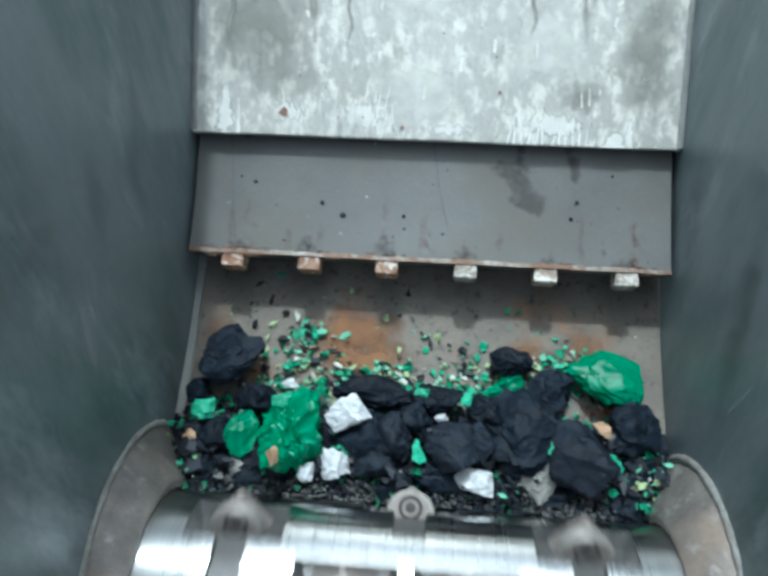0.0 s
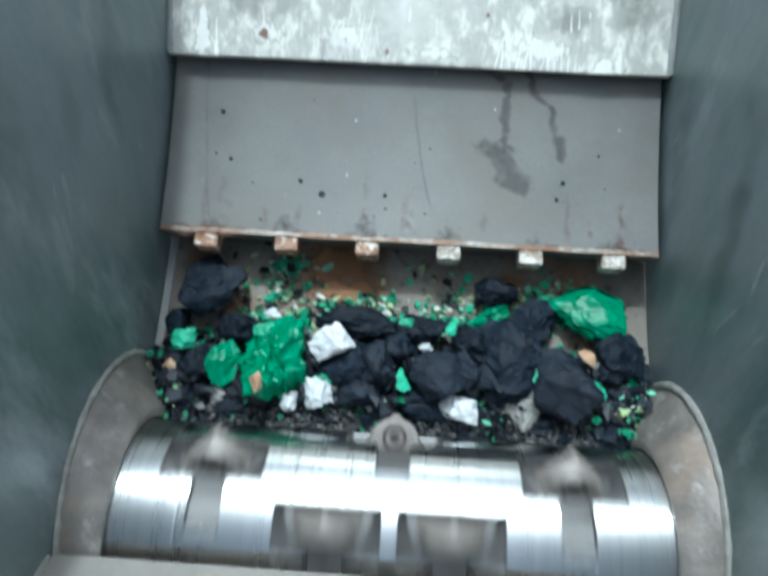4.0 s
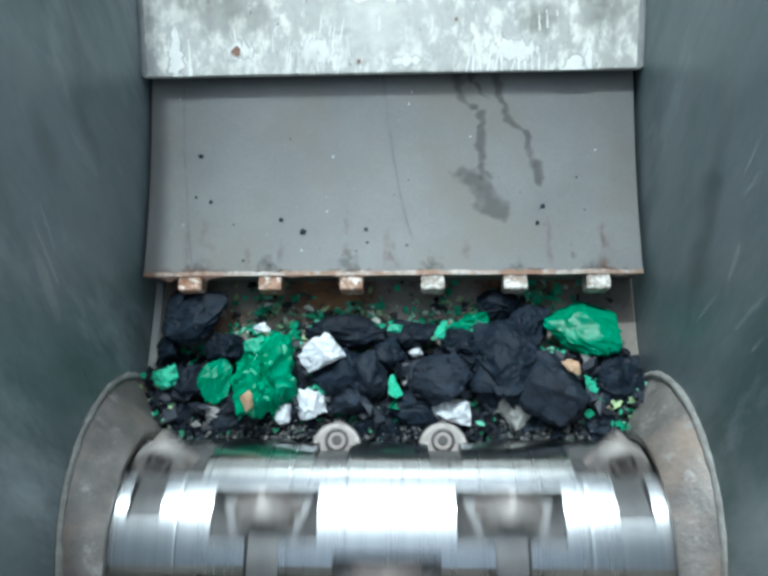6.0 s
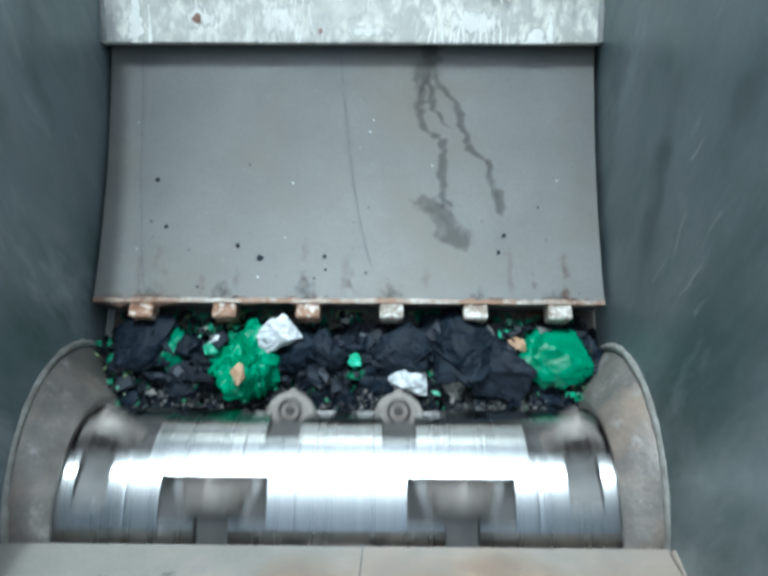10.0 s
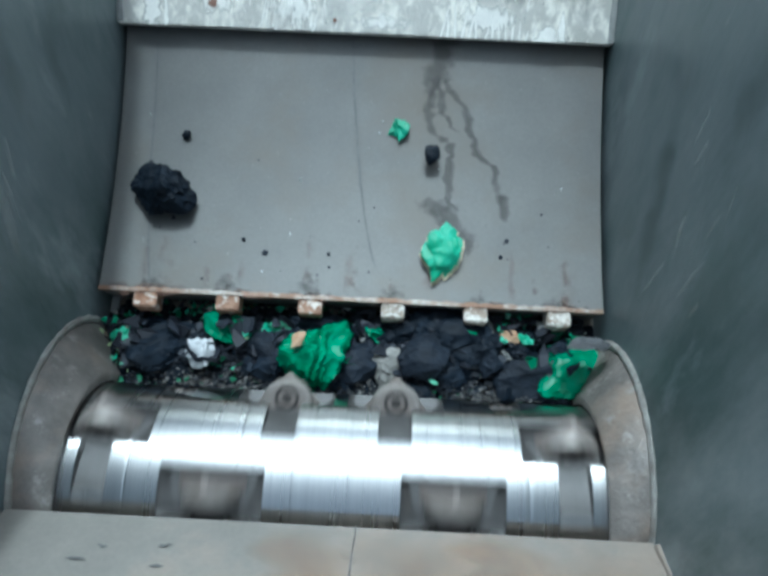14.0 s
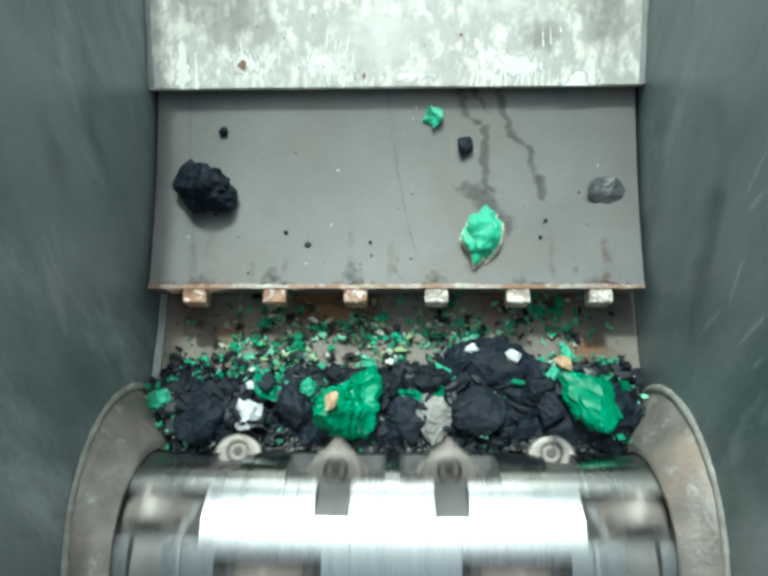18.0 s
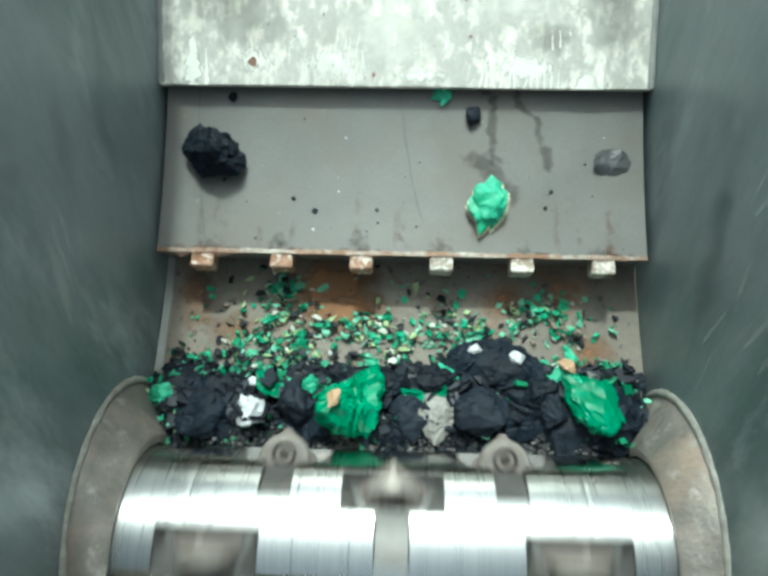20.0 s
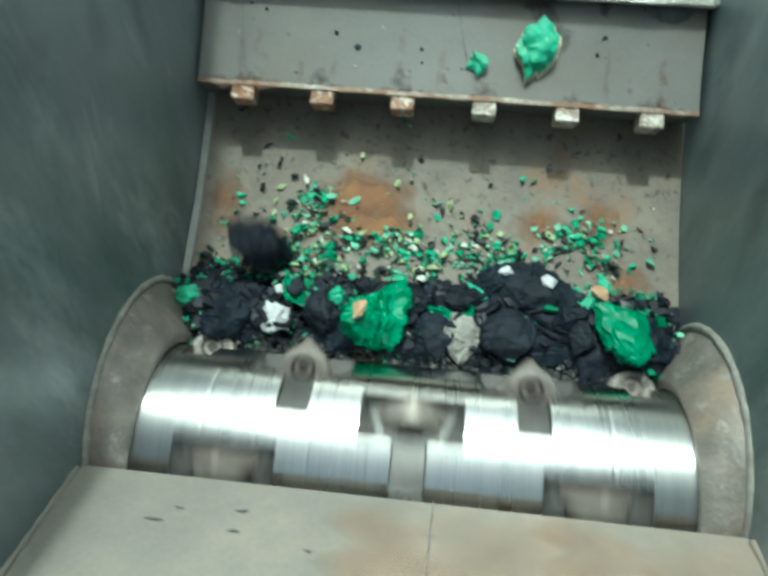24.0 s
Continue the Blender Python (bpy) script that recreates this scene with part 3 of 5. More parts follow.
def plate_marks(back, front, left, right):
    rnd = random.Random(12)
    runs = [(-0.256, 0.0, 0.064, 0.022), (-0.240, 0.0, 0.046, 0.006), (0.218, 0.0, 0.020, 0.028), (0.236, 0.0, 0.036, 0.010)]
    runs += [(0.092 + 0.0085 * i, 0.0, rnd.uniform(0.030, 0.046), 0.0036) for i in range(6)]
    runs += [(0.146 + 0.008 * i, 0.0, rnd.uniform(0.012, 0.03), 0.003) for i in range(8)]
    runs += [(rnd.uniform(-0.125, -0.05), rnd.uniform(0, 0.008), rnd.uniform(0.02, 0.055), rnd.uniform(0.0016, 0.004)) for _ in range(22)]
    runs += [(rnd.uniform(-0.19, 0.22), rnd.uniform(0, 0.05), rnd.uniform(0.008, 0.03), rnd.uniform(0.0012, 0.003)) for _ in range(16)]
    for x, s0, h, w in runs:
        n = max(4, int(h / 0.006))
        lean = rnd.uniform(-0.1, 0.25)
        pts = [back_point(x + lean * h * i / n + rnd.uniform(-0.0005, 0.0005), s0 + h * i / n) for i in range(n + 1)]
        wide = [w * (1.05 - 0.85 * (i / n)) * rnd.uniform(0.75, 1.2) for i in range(n + 1)]
        v, f, c = soft_ribbon(pts, [1.5 * q for q in wide], lambda i: Vector((1, 0, 0)))
        c = [q if k >= 5 else c[5 + k % 5] for k, q in enumerate(c)]
        part("scrape", covered("scrape", v, f, c, BLADED), None, back, "bright scrape down to bare zinc")
    for x, s0, r in ((-0.183, 0.028, 0.0062), (-0.036, 0.014, 0.0028), (0.08, 0.06, 0.0022)):
        n = 14
        v = [back_point(x + r * rnd.uniform(0.7, 1.1) * math.cos(6.283 * i / n), s0 + r * rnd.uniform(0.7, 1.1) * math.sin(6.283 * i / n), 0.0010) for i in range(n)]
        part("rust_spot", mesh_of("rust_spot", v, [tuple(range(n))], RUST), None, back, "brown rust spot")
    for k in range(34):
        x, s0, r = rnd.uniform(-0.2, 0.25), rnd.uniform(0.005, 0.2), rnd.uniform(0.0006, 0.0019)
        n = 8
        v = [back_point(x + 0.6 * r * rnd.uniform(0.6, 1.2) * math.cos(6.283 * i / n), s0 + r * rnd.uniform(0.6, 1.4) * math.sin(6.283 * i / n), 0.0010) for i in range(n)]
        part("chip_mark", mesh_of("chip_mark", v, [tuple(range(n))], DARKLINE), None, back, "small dark chip in the zinc")
    # thin scratches all over the plate
    for k in range(16):
        x, s0, h, w = rnd.uniform(-0.17, 0.26), rnd.uniform(0.0, 0.24), rnd.uniform(0.006, 0.024), rnd.uniform(0.002, 0.007)
        a = rnd.gauss(1.45, 0.25)
        n = 7
        bow = rnd.uniform(-0.04, 0.04) * h
        pts = [back_point(x + math.cos(a) * h * i / n + bow * math.sin(math.pi * i / n), s0 + math.sin(a) * h * i / n, 0.0009) for i in range(n + 1)]
        d = Vector((math.sin(a), -math.cos(a) * 0.719, -math.cos(a) * 0.695))
        v, f, c = soft_ribbon(pts, [w] * (n + 1), lambda i: d)
        part("scrape", covered("scrape", v, f, c, BLADED), None, back)
    # weld bead along the side edges of the back plate
    for sx in (-1, 1):
        bm = bmesh.new()
        prev = None
        for i in range(60):
            r = rnd.uniform(0.0032, 0.0048)
            c = back_point(sx * (HALF - 0.003), 0.002 + 0.0085 * i, 0.0)
            loop = [bm.verts.new(c + Vector((r * math.cos(t), 0, 0)) + Vector((0, -0.695, 0.719)) * (r * 0.7 * math.sin(t))) for t in np.linspace(0, 2 * math.pi, 7)[:-1]]
            if prev:
                for j in range(6):
                    bm.faces.new((prev[j], prev[(j + 1) % 6], loop[(j + 1) % 6], loop[j]))
            prev = loop
        part("weld_bead", bm, STRIP, back, "uneven weld bead", smooth=60)
    # tan rust on the front plate
    tan = soft_edge(material("tan_rust", (0.34, 0.225, 0.145), 0.7, 0.0, (0.26, 0.18, 0.125), 30, 0.2, 300), 13, 0.58, 1.5, "tan_rust_film", 0.52, True)
    for k, (x, w, u1) in enumerate(((0.075, 0.15, 0.24), (0.235, 0.13, 0.30), (-0.02, 0.10, 0.12), (0.16, 0.10, 0.10))):
        pts = [Vector((x + 0.01 * math.sin(0.8 * j + k), FRONT_EDGE[0] - 0.0023 - u1 * j / 16 * 0.866, FRONT_EDGE[1] + 0.0013 + u1 * j / 16 * 0.5)) + Vector((0, 0.5, 0.866)) * (0.0006 + 0.00015 * k) for j in range(17)]
        v, f, c = soft_ribbon(pts, [w * (0.9 + 0.2 * math.sin(1.3 * j + k)) for j in range(17)], lambda i: Vector((1, 0, 0)))
        part("rust_patch", covered("rust_patch", v, f, c, tan), None, front, "thin tan rust film")
    # dull and freshly scraped areas of the back plate
    dull = soft_edge(material("dull_zinc", (0.40, 0.39, 0.345), 0.5, 0.2, (0.29, 0.29, 0.255), 30, 0.2, 200), 20, 0.6, 1.45, "dull_zinc_film", 0.9, True)
    fresh = soft_edge(SCRAPE, 38, 0.55, 1.35, "fresh_zinc", 0.85, True)
    combed = soft_edge(SCRAPE, 150, 0.86, 1.06, "combed_zinc", 0.9, True, (1, 0.16, 0.16))
    stained = soft_edge(material("stained_zinc", (0.47, 0.465, 0.38), 0.5, 0.1, (0.40, 0.395, 0.33), 30, 0.2, 200), 30, 0.75, 1.3, "stained_zinc_film", 0.7, True)
    up = Vector((0, math.cos(radians(44)), math.sin(radians(44))))
    for k, (x0, x1, u, w, m) in enumerate(((-0.298, -0.13, 0.10, 0.30, dull), (-0.17, -0.05, 0.24, 0.14, dull), (0.21, 0.298, 0.10, 0.24, dull), (0.14, 0.22, 0.06, 0.05, dull),
                                           (-0.10, 0.06, 0.05, 0.11, fresh), (0.06, 0.20, 0.12, 0.12, fresh), (-0.12, 0.06, 0.17, 0.10, fresh),
                                           (-0.15, -0.03, 0.02, 0.056, combed), (0.06, 0.23, 0.02, 0.050, combed), (-0.22, -0.14, 0.03, 0.05, combed), (-0.04, 0.08, 0.01, 0.03, combed),
                                           (0.00, 0.13, 0.23, 0.08, stained), (0.15, 0.22, 0.20, 0.10, stained))):
        lift = 0.0002 + 0.00002 * k
        u = max(u, 0.5 * w * 0.98)
        pts = [back_point(x0 + (x1 - x0) * j / 18, u, lift) for j in range(19)]
        v, f, c = soft_ribbon(pts, [w * (0.85 + 0.13 * math.sin(1.7 * j + k)) for j in range(19)], lambda i: up, 2.0)
        part("worn_area", covered("worn_area", v, f, c, m), None, back, "dull grey zinc" if m in (dull, stained) else "freshly scraped zinc")
    # dark vertical streaks from the plate's upper edge
    for k, (x, u0, u1, w) in enumerate(((-0.150, 0.078, 0.42, 0.012), (0.176, 0.10, 0.42, 0.010), (-0.252, 0.09, 0.26, 0.010), (-0.105, 0.10, 0.20, 0.006), (0.115, 0.12, 0.22, 0.006))):
        pts = [back_point(x + 0.0025 * math.sin(0.6 * j + k), u0 + (u1 - u0) * j / 24, 0.0007) for j in range(25)]
        v, f, c = soft_ribbon(pts, [w * (0.7 + 0.5 * abs(math.sin(1.1 * j + k))) for j in range(25)], lambda i: Vector((1, 0, 0)), 4.0)
        part("streak", covered("streak", v, f, c, dull), None, back, "dull vertical run mark")
    # fillet welds where the front plate meets the walls
    for sx in (-1, 1):
        bm = bmesh.new()
        prev = None
        for i in range(1, 70):
            r = rnd.uniform(0.0030, 0.0050)
            c = Vector((sx * (HALF + 0.0005), FRONT_EDGE[0] - 0.007 * i * 0.866, FRONT_EDGE[1] + 0.007 * i * 0.5))
            loop = [bm.verts.new(c + Vector((r * math.cos(t), 0, 0)) + Vector((0, 0.5, 0.866)) * (r * math.sin(t))) for t in np.linspace(0, 2 * math.pi, 9)[:-1]]
            if prev:
                for j in range(8):
                    bm.faces.new((prev[j], prev[(j + 1) % 8], loop[(j + 1) % 8], loop[j]))
            prev = loop
        bmesh.ops.recalc_face_normals(bm, faces=list(bm.faces))
        part("weld_bead", bm, FRONT, front, "broad pale weld along the wall", smooth=60)
    # weld line and dents of the front plate
    a = radians(30)
    n = Vector((0, math.sin(a), math.cos(a)))
    pts = [Vector((0.026 - 0.02 * i / 30 + rnd.uniform(-0.0006, 0.0006), FRONT_EDGE[0] - 0.5 * math.cos(a) * i / 30, FRONT_EDGE[1] + 0.5 * math.sin(a) * i / 30)) + n * 0.0016 for i in range(31)]
    v, f = ribbon(pts, [rnd.uniform(0.0008, 0.002) for _ in pts], lambda i: Vector((1, 0, 0)))
    part("seam", mesh_of("seam", v, f, soft_edge(DARKLINE, 90, 0.3, 0.6, "seam_dirt")), None, front, "dirty vertical seam")
    for k in range(10):
        x, u, ln = rnd.uniform(-0.25, 0.25), rnd.uniform(0.02, 0.2), rnd.uniform(0.006, 0.02)
        p0 = Vector((x, FRONT_EDGE[0] - u * math.cos(a), FRONT_EDGE[1] + u * math.sin(a))) + n * 0.0018
        pts = [p0 + Vector((ln * i / 4, rnd.uniform(-0.001, 0.001), 0)) for i in range(5)]
        v, f = ribbon(pts, [0.0006, 0.002, 0.0025, 0.002, 0.0006], lambda i: Vector((0, -0.866, 0.5)))
        part("scratch", mesh_of("scratch", v, f, DARKLINE), None, front)
    # dark and pale smears on the side walls
    smear = soft_edge(material("wall_grime", (0.055, 0.085, 0.09), 0.5, 0.2, (0.04, 0.06, 0.062), 30, 0.1, 200), 22, 0.6, 1.5, "wall_grime_film", 0.2, True)
    pale = soft_edge(SCRAPE, 30, 0.62, 1.7, "wall_scuff", 0.08, True)
    for wall, sx in ((left, -1), (right, 1)):
        for k in range(14):
            y, z, h, w = rnd.uniform(-0.02, 0.42), rnd.uniform(0.06, 0.42), rnd.uniform(0.07, 0.18), rnd.uniform(0.03, 0.07)
            lean = rnd.uniform(-0.1, 0.6)
            y = -0.02 + 0.44 * ((k * 5) % 14 + rnd.random()) / 14
            m = smear if k % 2 else pale
            d = Vector((0, 1, -lean)).normalized()
            pts = [Vector((sx * (HALF - 0.0002 - 0.00003 * k), y - lean * h * i / 12 + 0.003 * math.sin(i + k), z - h * i / 12 + h / 2)) for i in range(13)]
            v, f, c = soft_ribbon(pts, [w * (1 + 0.3 * math.sin(1.1 * i + k)) for i in range(13)], lambda i: d, 2.5)
            part("smear", covered("smear", v, f, c, m), None, wall, "dark grime smear" if m is smear else "pale scuff")
    # scratches on the side walls
    marks = [(left, -1, 0.156, 0.290, 0.124, 0.202, 0.0075), (left, -1, 0.194, 0.300, 0.173, 0.253, 0.003), (left, -1, 0.176, 0.31, 0.15, 0.22, 0.002),
             (right, 1, 0.182, 0.342, 0.186, 0.308, 0.003), (right, 1, 0.160, 0.281, 0.146, 0.242, 0.0035), (right, 1, 0.101, 0.284, 0.107, 0.219, 0.003),
             (right, 1, 0.076, 0.267, 0.077, 0.234, 0.003), (right, 1, 0.149, 0.223, 0.154, 0.165, 0.0025), (right, 1, 0.205, 0.36, 0.20, 0.31, 0.002), (right, 1, 0.115, 0.33, 0.118, 0.29, 0.002)]
    for _ in range(9):
        y, z = rnd.uniform(0.05, 0.33), rnd.uniform(0.14, 0.36)
        marks.append((left, -1, y, z, y - rnd.uniform(0.01, 0.03), z - rnd.uniform(0.02, 0.07), rnd.uniform(0.0004, 0.001)))
    for _ in range(24):
        y, z = rnd.uniform(0.06, 0.42), rnd.uniform(0.1, 0.40)
        h = rnd.uniform(0.012, 0.05)
        marks.append((right, 1, y, z, y - h * rnd.uniform(0.1, 0.7), z - h, rnd.uniform(0.0004, 0.001)))
    for wall, s, ya, za, yb, zb, w in marks:
        n = 10
        pts = [Vector((s * (HALF - 0.0009), ya + (yb - ya) * i / n + rnd.uniform(-0.0006, 0.0006), za + (zb - za) * i / n)) for i in range(n + 1)]
        d = Vector((0, zb - za, ya - yb)).normalized()
        v, f, c = soft_ribbon(pts, [2.6 * w * (0.45 + 0.55 * math.sin(math.pi * (i + 0.3) / (n + 0.6))) for i in range(n + 1)], lambda i: d)
        part("scratch", covered("scratch", v, f, c, FAINT_SOFT), None, wall, "pale scratch")


# ---- shredded waste ----
def bed_z(y):
    s = min(0.99, (y - PIVOT[0]) / R_BED)
    return PIVOT[1] - R_BED * math.sqrt(1 - s * s)


def crumple(name, seed, size, mat, facets=16, crease=0.10, tips=0, level=5, sharp=42, fold_scale=1.9):
    """A crumpled lump of film: a body cut by random planes, creased in long folds; tips: drawn-out corners."""
    rnd = random.Random(seed)
    planes = []
    for _ in range(facets):
        v = Vector((rnd.gauss(0, 1), rnd.gauss(0, 1), rnd.gauss(0, 1))).normalized()
        planes.append((v, rnd.uniform(0.66, 1.0)))
    ears = [(Vector((rnd.gauss(0, 1), rnd.gauss(0, 1), rnd.gauss(0, 0.4))).normalized(), rnd.uniform(0.2, 0.5)) for _ in range(tips)]
    off = Vector((rnd.uniform(-50, 50), rnd.uniform(-50, 50), rnd.uniform(-50, 50)))
    lie = Euler((rnd.uniform(0, 3), rnd.uniform(0, 3), rnd.uniform(0, 3))).to_matrix()
    bm = bmesh.new()
    bmesh.ops.create_icosphere(bm, subdivisions=level, radius=1)
    for v in bm.verts:
        d = v.co.normalized()
        r = 1.15
        for n, h in planes:
            c = n.dot(d)
            if c > 0.05:
                r = min(r, h / c)
        for n, g in ears:
            c = n.dot(d)
            if c > 0.86:
                r += g * ((c - 0.86) / 0.14) ** 2
        warp = d + 0.55 * noise.noise_vector(d * 1.3 + off)
        q = lie @ warp
        q.z *= 0.35                                   # the folds run long one way
        fold = 1 - min(1.0, abs(noise.noise(q * fold_scale + off)) * 2.6)
        fine = 1 - min(1.0, abs(noise.noise(q * fold_scale * 2.6 - off)) * 2.6)
        wrinkle = noise.noise(warp * 11.0 + off * 0.5)
        r *= 1 + crease * (1.15 * (fold * fold - 0.35) + 0.62 * (fine * fine - 0.35) + 0.16 * wrinkle)
        p = d * r
        v.co = Vector((p.x * size[0] / 2, p.y * size[1] / 2, p.z * size[2] / 2))
    return finish(name, bm, mat, sharp)


def chunk(name, seed, size, mat, corners=13, rough=0.085):
    """A stiff torn chunk: flat faces between worn edges, slightly uneven."""
    rnd = random.Random(seed)
    off = Vector((rnd.uniform(-50, 50), rnd.uniform(-50, 50), rnd.uniform(-50, 50)))
    bm = bmesh.new()
    for i in range(corners):
        a = 2.399963 * i + rnd.uniform(-0.4, 0.4)
        u = 1 - 2 * (i + 0.5) / corners
        k = math.sqrt(max(0.0, 1 - u * u))
        f = rnd.uniform(0.85, 1.15)
        bm.verts.new((f * k * math.cos(a) * size[0] / 2, f * k * math.sin(a) * size[1] / 2, f * u * size[2] / 2))
    hull = bmesh.ops.convex_hull(bm, input=list(bm.verts))
    bmesh.ops.delete(bm, geom=list({v for v in hull["geom_interior"] + hull["geom_unused"] if isinstance(v, bmesh.types.BMVert)}), context="VERTS")
    bmesh.ops.dissolve_limit(bm, angle_limit=radians(14), verts=list(bm.verts), edges=list(bm.edges))
    small = min(size)
    bmesh.ops.bevel(bm, geom=list(bm.edges), offset=0.02 * small, segments=1, affect="EDGES", clamp_overlap=True)
    bmesh.ops.triangulate(bm, faces=list(bm.faces))
    for _ in range(3):
        bmesh.ops.subdivide_edges(bm, edges=[e for e in bm.edges if e.calc_length() > 0.0035], cuts=1)
        bmesh.ops.triangulate(bm, faces=[f for f in bm.faces if len(f.verts) > 4])
    bm.normal_update()
    for v in bm.verts:
        p = v.co * (1 / small)
        dent = -abs(noise.noise(p * 1.7 + off)) * 1.2 + 0.45 * (1 - 2.2 * abs(noise.noise(p * 4.1 - off))) + 0.25 * noise.noise(p * 10 + off)
        v.co += v.normal * (rough * small * dent)
    return finish(name, bm, mat, 19)


def shard(name, seed, size, mat, down=6, up=3, n=26, deep=0.45):
    """A stiff torn sheet: flat facets between sharp folds, a jagged outline, and thickness."""
    rnd = random.Random(seed)
    corners = [(2 * math.pi * (i + rnd.uniform(-0.3, 0.3)) / 9, rnd.uniform(0.82, 1.22)) for i in range(9)]
    edge = [Vector((r * math.cos(a), r * math.sin(a))) for a, r in corners]

    def reach(a):
        d = Vector((math.cos(a), math.sin(a)))
        best = 1.0
        for p, q in zip(edge, edge[1:] + edge[:1]):
            e = q - p
            den = d.x * e.y - d.y * e.x
            if abs(den) > 1e-6:
                t, u = (p.x * e.y - p.y * e.x) / den, (p.x * d.y - p.y * d.x) / den
                if t > 0 and -0.001 <= u <= 1.001:
                    best = t
        return best
    folds = []
    for i in range(down + up):
        a = rnd.uniform(0, 2 * math.pi)
        folds.append((Vector((math.cos(a), math.sin(a))), rnd.uniform(-0.05, 0.55) if i < down else rnd.uniform(0.1, 0.7), -rnd.uniform(0.3, 1.1) if i < down else rnd.uniform(0.5, 1.3)))
    off = Vector((rnd.uniform(-40, 40), rnd.uniform(-40, 40), 0))
    rings, seg = n // 2, 2 * n
    flat = [Vector((0, 0))]
    for j in range(1, rings + 1):
        for i in range(seg):
            a = 2 * math.pi * i / seg
            f = (j / rings) * reach(a) * (1 + (0.05 * rnd.uniform(-1, 1) if j == rings else 0))
            flat.append(Vector((f * math.cos(a), f * math.sin(a))))
    z = []
    for p in flat:
        h = sum(k * max(0.0, p.dot(d) - o) for d, o, k in folds)
        h += 0.10 * (1 - abs(noise.noise(Vector((p.x * 2.6, p.y * 2.6, 0)) + off)) * 2.2) + 0.035 * noise.noise(Vector((p.x * 9, p.y * 9, 3)) + off)
        z.append(h)
    lo, hi = min(z), max(z)
    z = [(h - lo) / (hi - lo) - 0.5 for h in z]
    m = len(flat)
    verts = [(p.x * size[0] / 2, p.y * size[1] / 2, h * size[2]) for p, h in zip(flat, z)]
    verts += [(p.x * size[0] / 2 * 0.94, p.y * size[1] / 2 * 0.94, (h - deep * (1.1 - 0.6 * p.length)) * size[2]) for p, h in zip(flat, z)]
    faces = [(0, 1 + i, 1 + (i + 1) % seg) for i in range(seg)]
    for j in range(rings - 1):
        o = 1 + j * seg
        faces += [(o + i, o + seg + i, o + seg + (i + 1) % seg, o + (i + 1) % seg) for i in range(seg)]
    faces += [tuple(m + q for q in f[::-1]) for f in faces]
    o = 1 + (rings - 1) * seg
    faces += [(o + i, m + o + i, m + o + (i + 1) % seg, o + (i + 1) % seg) for i in range(seg)]
    return mesh_of(name, verts, faces, mat, 14)


PIECES = []


def piece(name, label, category, mat, seed, size, rows, group="", **shape):
    """rows: (t, x, y, height of the middle over the bed, rx, ry, rz)."""
    make = {"sheet": shard, "chunk": chunk, "lump": crumple}[shape.pop("form", "lump")]
    ob = tagged(new(name, make(name, seed, size, mat, **shape)), label, category, group)
    keys = []
    for t, x, y, h, rx, ry, rz in rows:
        low = min(1.0, max(0.0, (0.165 - y) / 0.05)) if h > 0 else 0.0      # towards the rotor the heap sinks into the gap before it
        keys.append((t, x, y + 0.019 * low, bed_z(y + 0.019 * low) + h - 0.014 * low, rx, ry, rz))
    PIECES.append((ob, keys))
    return ob


def settle(a, b, seed, early=None):
    """Lies at a until the rotor stirs the heap, is tossed about, and comes to lie at b. a, b: (x, y, h, rz); early: where the pusher has moved it by 7 s."""
    rnd = random.Random(seed)
    e = early or a
    rows = [(0.0, *a[:3], 0, 0, a[3]), (4.0, *a[:3], 0, 0, a[3]), (7.0, *e[:3], 0, 0, e[3]), (9.5, e[0], min(e[1], 0.176), e[2] * 0.85, 0, 0, e[3])]
    for t in (10.2, 11.0, 12.0, 13.0, 13.8):
        k = (t - 9.5) / 5.0
        x, y, h = (e[i] + (b[i] - e[i]) * k for i in range(3))
        rows.append((t, x + rnd.uniform(-0.010, 0.010), min(y, 0.17) + rnd.uniform(-0.006, 0.004), h * 0.75 + rnd.uniform(0.0, 0.006), rnd.uniform(-25, 25), rnd.uniform(-20, 20), e[3] + (b[3] - e[3]) * k + rnd.uniform(-25, 25)))
    rows += [(14.6, *b[:3], 0, 0, b[3]), (24.0, *b[:3], 0, 0, b[3])]
    return rows


def eaten(a, t0, early=None):
    """Lies at a, is dragged down between rotor and bed from t0 on, and ends on the floor under the machine."""
    e = early or a
    x, y, h, r = e
    low = -0.190 - bed_z(0.10)
    return [(0.0, *a[:3], 0, 0, a[3]), (4.0, *a[:3], 0, 0, a[3]), (7.0, x, y, h, 0, 0, r), (t0, x, min(y, 0.16), h, 0, 0, r), (t0 + 0.5, x, 0.135, h * 0.6, 40, 0, r + 20),
            (t0 + 0.9, x, 0.150, -0.055, 80, 10, r + 30), (t0 + 1.2, x, 0.145, -0.12, 120, 20, r + 40), (t0 + 1.7, x, 0.10, low, 150, 20, r + 60), (24.0, x, 0.10, low, 150, 20, r + 60)]


HEAP = "pieces in the heap"


